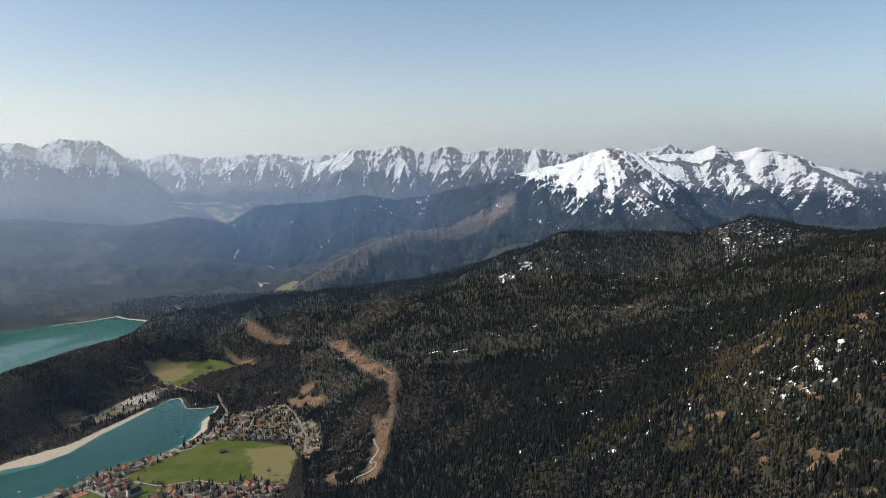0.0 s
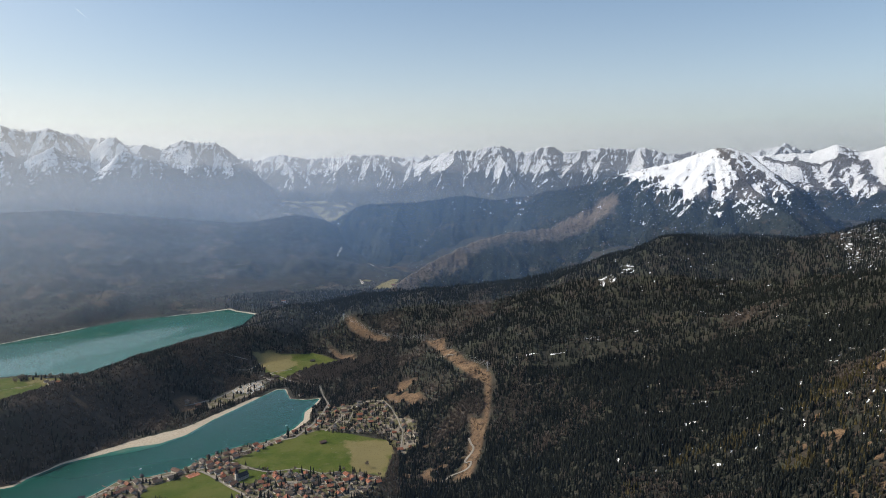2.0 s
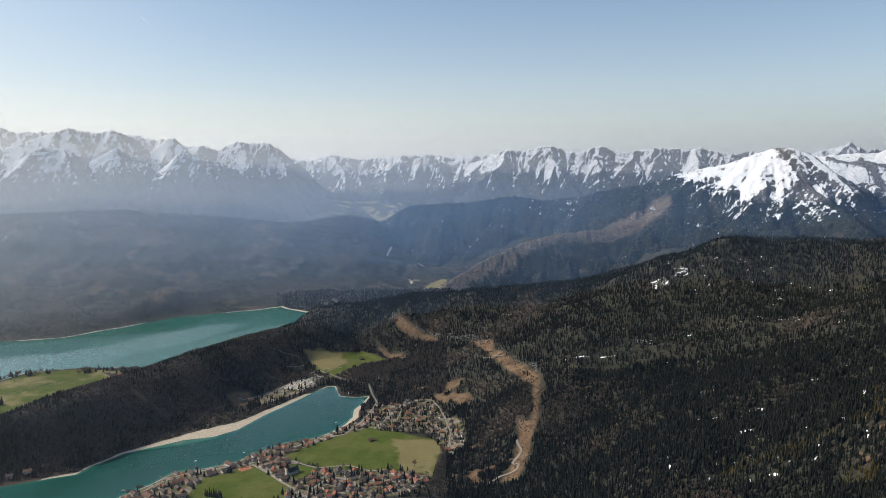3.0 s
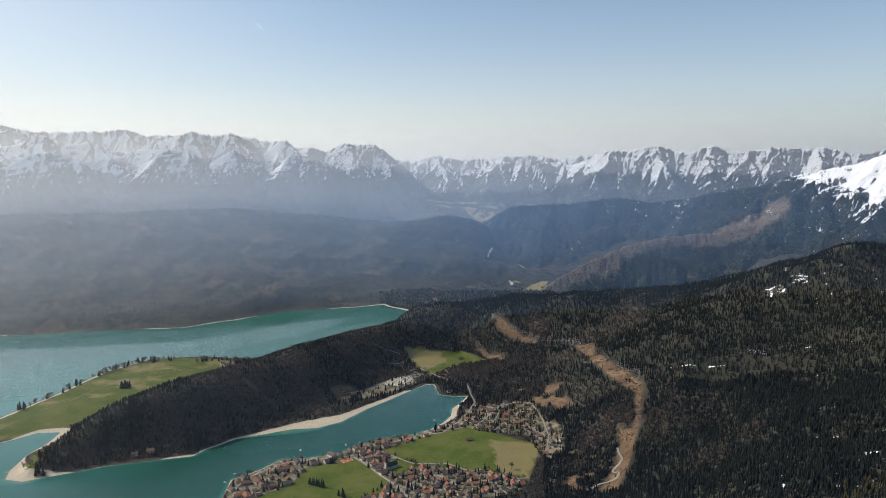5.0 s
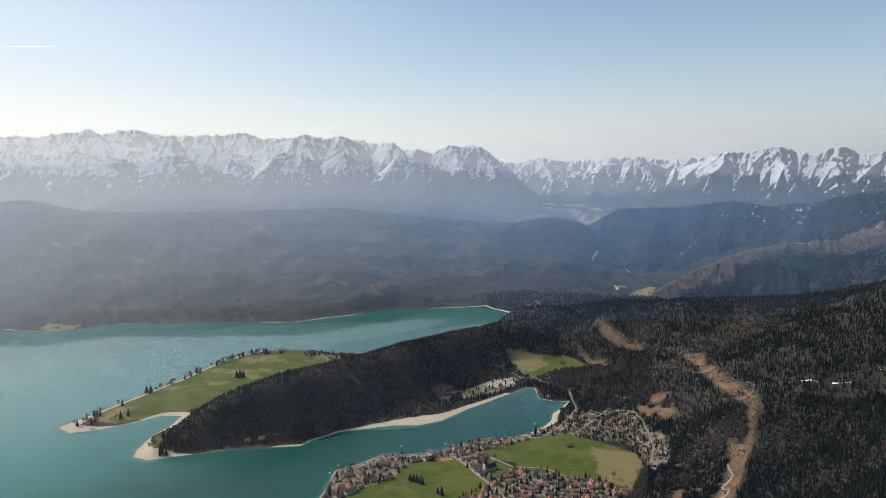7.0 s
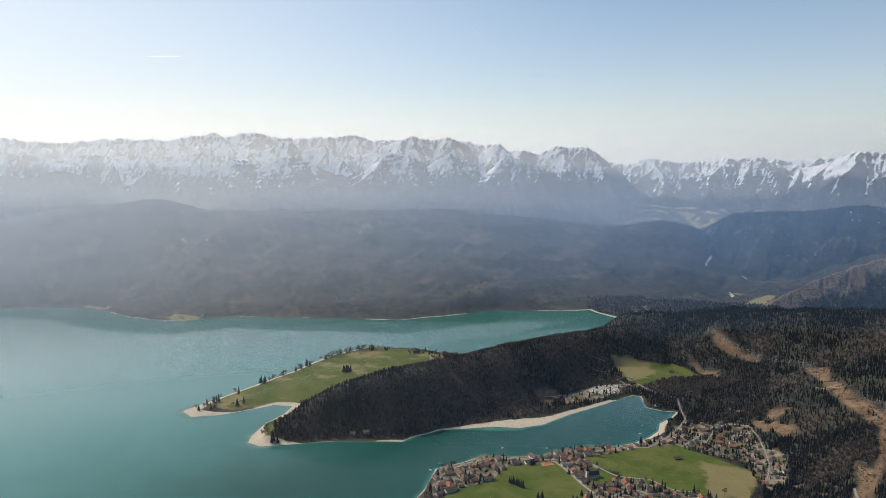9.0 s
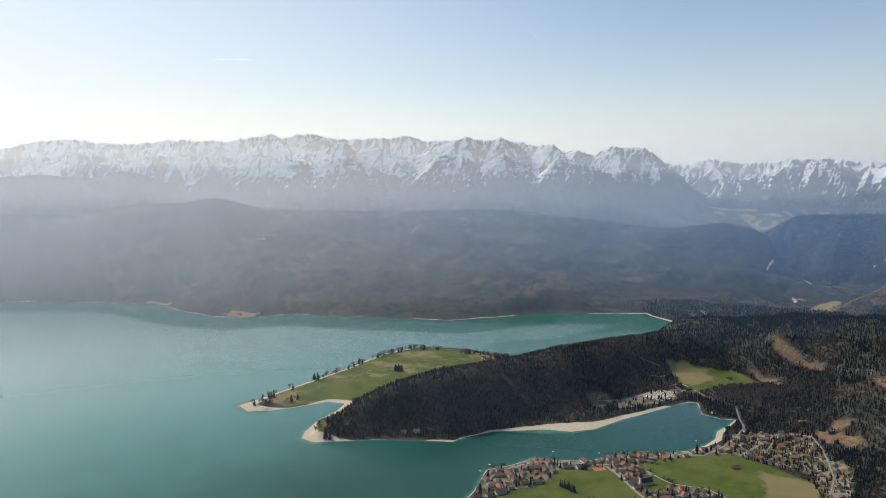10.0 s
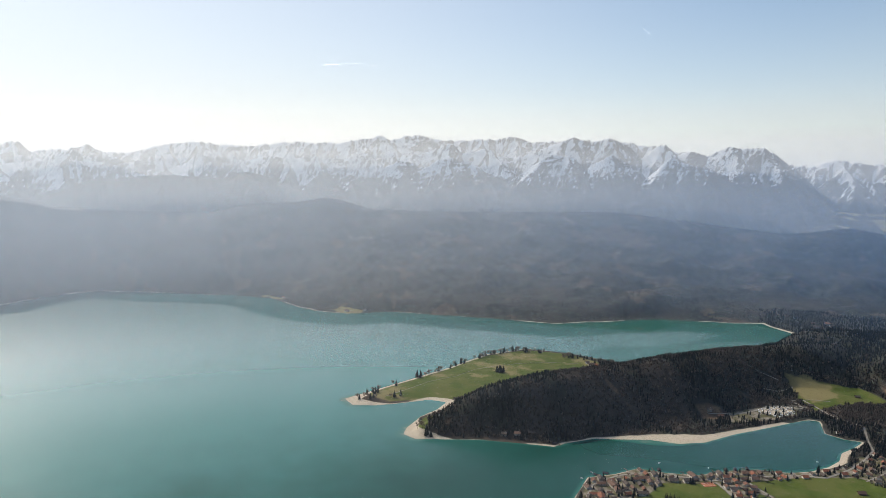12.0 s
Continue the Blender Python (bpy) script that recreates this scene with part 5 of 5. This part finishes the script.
def stand(k, x, y, turn, size, where, group):
    m = pose(x, y, float(land(x, y)), 0, 0, turn) @ Matrix.Scale(size, 4)
    if TREE_COUNT[k]:
        ob = copy_thing(TREES[k], m)
    else:
        ob = TREES[k]
        ob.matrix_basis = pose(x, y, float(land(x, y)), 0, 0, turn)
    TREE_COUNT[k] += 1
    return tagged(ob, TREE_TEXT[k] + " " + where, "tree", group=group)


SHORE_TREES = [(-1615, 1046), (-1614, 1070), (-1632, 1150), (-1659, 1261), (-1664, 1292), (-1672, 1332), (-1675, 1399), (-1692, 1463), (-1704, 1536), (-1702, 1561), (-1700, 1599),
               (-1699, 1624), (-1699, 1660), (-1695, 1689), (-1679, 1709), (-1659, 1722), (-1641, 1733), (-1616, 1740), (-1519, 1770), (-1514, 1776), (-1490, 1794), (-1454, 1795),
               (-1413, 1803), (-1377, 1816), (-1593, 1003), (-1571, 1008), (-1542, 1082), (-1311, 996), (-1279, 989), (-1257, 999), (-1246, 1014)]
rng = random.Random(31)
for x, y in SHORE_TREES:
    for _ in range(rng.choice((3, 4, 5, 6))):
        stand(rng.choice((0, 1, 1, 3, 3, 4)), x + rng.uniform(-9, 16), y + rng.uniform(-22, 22), rng.uniform(0, 360), rng.uniform(1.1, 1.75), "on the lake shore meadow", "shore trees")
for k in range(9):
    stand(2, -716 + k * 4.4, 1138 + rng.uniform(-3, 3) - 0.4 * k, 40 * k, rng.uniform(1.0, 1.25), "in a row on the meadow", "meadow trees")
for x, y in ((-634, 1112), (-627, 1115), (-622, 1108)):
    stand(1, x, y, x, rng.uniform(1.1, 1.4), "in a clump on the meadow", "meadow trees")
for k in range(16):
    stand(1, -1523 + rng.uniform(-11, 11), 1469 + rng.uniform(-11, 11), 50 * k, rng.uniform(1.3, 1.8), "in a clump on the meadow", "meadow trees")
stand(3, -355, 1349, 0, 1.4, "standing alone on the field", "meadow trees")
for area, count, seed in ((V_TIP, 55, 1), (V_MID, 30, 2), (V_SHORE, 40, 3), (V_LOW, 140, 5), (CAMP, 34, 6)):
    local = random.Random(seed + 90)
    xs, ys = [p[0] for p in area], [p[1] for p in area]
    planted = 0
    for _ in range(1500):
        x, y = local.uniform(min(xs) - 4, max(xs) + 4), local.uniform(min(ys) - 4, max(ys) + 4)
        if planted >= count or float(inside(np.array(x), np.array(y), area)) < -3 or float(inside(np.array(x), np.array(y), LAKE)) > -6 or not free(x, y, 3) or road_gap(x, y) < 1.5:
            continue
        planted += 1
        stand(local.choice((0, 1, 1, 2, 3, 4)), x, y, local.uniform(0, 360), local.uniform(0.6, 1.25), "among the village houses" if area is not CAMP else "on the camp site", "village trees")


def village_woods(area, count, seed):
    """Trees between the outlying houses, too many to count."""
    local = np.random.RandomState(seed)
    p = np.array(area)
    x, y = local.uniform(p[:, 0].min(), p[:, 0].max(), 4000), local.uniform(p[:, 1].min(), p[:, 1].max(), 4000)
    fit = (inside(x, y, area) > -4) & (off_road(x, y) > 2) & (fractal(x / 30, y / 30, 2, 19) > 0.33)
    fit[fit] = [free(u, v, 2.5) for u, v in zip(x[fit], y[fit])]
    x, y = x[fit][:count], y[fit][:count]
    places, leafy = np.stack([x, y, land(x, y)], -1), local.rand(len(x)) < 0.4
    forest("village_spruces", "dark spruces between the outlying village houses", places[~leafy], local.uniform(6, 12, (~leafy).sum()), NEAR_SPRUCE, SPRUCE, seed)
    forest("village_broadleaves", "leafless trees between the outlying village houses", places[leafy], local.uniform(5, 9, leafy.sum()), NEAR_ROUND, BARE_WOOD, seed)


village_woods(V_UP, 800, 44)


def tennis_court():
    bm = bmesh.new()
    box(bm, -13, 13, -9, 9, -1.2, 0.35)
    c = part("tennis_court", bm, plain_material("red_clay", (0.30, 0.11, 0.06), (0.36, 0.15, 0.08)))
    for x0, x1, y0, y1 in ((-11.9, 11.9, -5.6, -5.45), (-11.9, 11.9, 5.45, 5.6), (-11.9, -11.7, -5.45, 5.45), (11.7, 11.9, -5.45, 5.45), (-0.1, 0.1, -5.45, 5.45)):
        bm = bmesh.new()
        box(bm, x0, x1, y0, y1, 0.352, 0.37)
        part("line", bm, WHITE, c, "white court line")
    c.matrix_basis = pose(-701, 1267, float(land(-701, 1267)) + 0.3, 0, 0, 57)
    tagged(c, "red clay tennis court beside the meadow", "court")


tennis_court()

# ---- camp site, boats, jetties ----


def caravan():
    c = new("caravan")
    bm = bmesh.new()
    box(bm, -3.0, 3.0, -1.2, 1.2, 0.5, 2.7, 0.25)
    part("body", bm, WHITE, c)
    for sy in (-1, 1):
        bm = bmesh.new()
        y0, y1 = sorted((sy * 1.18, sy * 1.23))
        box(bm, -1.5, 1.5, y0, y1, 1.5, 2.2)
        part("window", bm, GLASS, c)
        bm = bmesh.new()
        bmesh.ops.create_cone(bm, segments=12, radius1=0.36, radius2=0.36, depth=0.24, cap_ends=True, matrix=Matrix.Translation((0.2, sy * 1.05, 0.36)) @ Matrix.Rotation(math.pi / 2, 4, "X"))
        part("wheel", bm, RUBBER, c)
    bm = bmesh.new()
    box(bm, 3.0, 4.3, -0.08, 0.08, 0.42, 0.56)
    part("drawbar", bm, STEEL, c)
    return tagged(c, "white touring caravan parked on the camp site", "caravan", group="camp site caravans")


def row_of_caravans():
    model, used, local = caravan(), 0, random.Random(12)
    for _ in range(1600):
        x, y = local.uniform(-860, -775), local.uniform(1758, 1875)
        if used >= 44 or float(inside(np.array(x), np.array(y), CAMP)) < 4 or not free(x, y, 7.5) or road_gap(x, y) < 2:
            continue
        PLACES.append((x, y, 7.5))
        m = pose(x, y, float(land(x, y)) + 0.05, 0, 0, local.choice((20, 110, 200)) + local.uniform(-10, 10))
        if used:
            copy_thing(model, m)
        else:
            model.matrix_basis = m
        used += 1


row_of_caravans()


def boat():
    b = new("boat")
    bm = bmesh.new()
    deck = [(-3.2, 0.9), (1.6, 1.1), (3.6, 0.0), (1.6, -1.1), (-3.2, -0.9)]
    top = [bm.verts.new((x, y, 0.7)) for x, y in deck]
    low = [bm.verts.new((x * 0.85, y * 0.6, -0.25)) for x, y in deck]
    bm.faces.new(top), bm.faces.new(low[::-1])
    for k in range(5):
        bm.faces.new((low[k], low[(k + 1) % 5], top[(k + 1) % 5], top[k]))
    part("hull", bm, WHITE, b)
    bm = bmesh.new()
    box(bm, -1.6, 0.9, -0.75, 0.75, 0.7, 1.7, 0.15)
    cabin = part("cabin", bm, WHITE, b)
    bm = bmesh.new()
    box(bm, 0.88, 0.95, -0.6, 0.6, 1.0, 1.5)
    part("windscreen", bm, GLASS, cabin)
    return tagged(b, "small white motor boat on the calm lake", "boat", group="boats")


first_boat = boat()
first_boat.matrix_basis = pose(-827, 1283, 0, 0, 0, 70)
for x, y, turn in ((-884, 1092, 10), (-746, 1345, 120), (-612, 1560, 40), (-890, 1130, 30)):
    copy_thing(first_boat, pose(x, y, 0, 0, 0, turn))


def jetty(x, y, turn, length):
    j = new("jetty")
    bm = bmesh.new()
    box(bm, 0, length, -1.0, 1.0, 0.75, 0.95)
    part("deck", bm, TIMBER, j)
    for k in range(int(length // 4) + 1):
        for sy in (-0.8, 0.8):
            bm = bmesh.new()
            tapered(bm, (k * 4 + 0.3, sy, -4.0), (k * 4 + 0.3, sy, 0.75), 0.14, 0.12)
            part("post", bm, TIMBER, j)
    j.matrix_basis = pose(x, y, 0, 0, 0, turn)
    return tagged(j, "narrow timber jetty on posts over the lake", "jetty", group="jetties")


for x, y, turn, length in ((-868, 1128, 165, 17), (-846, 1196, 160, 14), (-812, 1240, 140, 14), (-724, 1332, 145, 16), (-692, 1394, 140, 13), (-650, 1436, 140, 12), (-1036, 1192, -30, 12)):
    jetty(x, y, turn, length)

# ---- power line in the cutting ----


def pylon(x, y, turn):
    p = new("pylon")
    tops = [(0.25, 0.25), (0.25, -0.25), (-0.25, -0.25), (-0.25, 0.25)]
    for a, b in tops:
        bm = bmesh.new()
        tapered(bm, (a * 8, b * 8, -1.5), (a * 1.5, b * 1.5, 24), 0.14, 0.09, 4)
        part("leg", bm, STEEL, p)
    for z, half in ((16, 5.0), (19.5, 6.5), (23, 4.0)):
        bm = bmesh.new()
        box(bm, -0.2, 0.2, -half, half, z - 0.15, z + 0.2)
        part("crossarm", bm, STEEL, p)
    for k in range(5):
        bm = bmesh.new()
        z, w = 1 + k * 4.2, 2.0 - 0.33 * k
        for s in (-1, 1):
            tapered(bm, (-w, s * w, z), (w * 0.85, s * w * 0.85, z + 4.0), 0.07, 0.07, 4)
            tapered(bm, (s * w, -w, z), (s * w * 0.85, w * 0.85, z + 4.0), 0.07, 0.07, 4)
        part("brace", bm, STEEL, p)
    p.matrix_basis = pose(x, y, float(land(x, y)), 0, 0, turn)
    return tagged(p, "slender steel lattice pylon in the forest cutting", "pylon", group="pylons")


LINE = [(-664, 2238), (-484, 2112), (-350, 2030), (-128, 1668)]
for k, (x, y) in enumerate(LINE):
    a, b = LINE[max(k - 1, 0)], LINE[min(k + 1, 3)]
    pylon(x, y, math.degrees(math.atan2(b[1] - a[1], b[0] - a[0])))


def cable(a, b, side, z):
    """A hanging wire between two pylons."""
    d = Vector((b[0] - a[0], b[1] - a[1], 0)).normalized()
    off = Vector((-d.y, d.x, 0)) * side
    p, q = Vector((*a, float(land(*a)) + z)) + off, Vector((*b, float(land(*b)) + z)) + off
    bm = bmesh.new()
    points = [p.lerp(q, k / 14) - Vector((0, 0, 7.0 * 4 * (k / 14) * (1 - k / 14))) for k in range(15)]
    for u, v in zip(points, points[1:]):
        tapered(bm, u, v, 0.07, 0.07, 4)
    return tagged(part("power_cable", bm, STEEL), "grey overhead cable hanging between two pylons", "cable", group="overhead cables")


for a, b in zip(LINE, LINE[1:]):
    for side, z in ((-5, 16), (5, 16), (-6.5, 19.5), (6.5, 19.5), (-4, 23), (4, 23)):
        cable(a, b, side, z)

# ---- vapour trails ----


def vapour_material():
    m = bpy.data.materials.new("vapour")
    m.use_nodes = True
    t = m.node_tree
    t.nodes.remove(t.nodes["Principled BSDF"])
    through_light, front, both = t.nodes.new("ShaderNodeBsdfTranslucent"), t.nodes.new("ShaderNodeBsdfDiffuse"), t.nodes.new("ShaderNodeAddShader")
    through_light.inputs[0].default_value = front.inputs[0].default_value = (0.9, 0.9, 0.9, 1)
    t.links.new(through_light.outputs[0], both.inputs[0]), t.links.new(front.outputs[0], both.inputs[1])
    t.links.new(both.outputs[0], t.nodes["Material Output"].inputs["Surface"])
    return m


VAPOUR = vapour_material()


def trail(a, b, thick):
    bm = bmesh.new()
    ends = [Vector((*polar(g, 4720.0), 640 + 4720 * math.tan(radians(e)))) for g, e in (a, b)]
    tapered(bm, ends[0], ends[1], thick, thick * 0.25, 8)
    return tagged(part("vapour_trail", bm, VAPOUR), "thin white vapour trail high in the sky", "cloud", kind="backdrop")


trail((60.55, 8.1), (57.4, 8.3), 0.6)
trail((56.8, 8.15), (55.7, 8.07), 0.4)
trail((35.29, 10.69), (34.69, 10.17), 0.6)
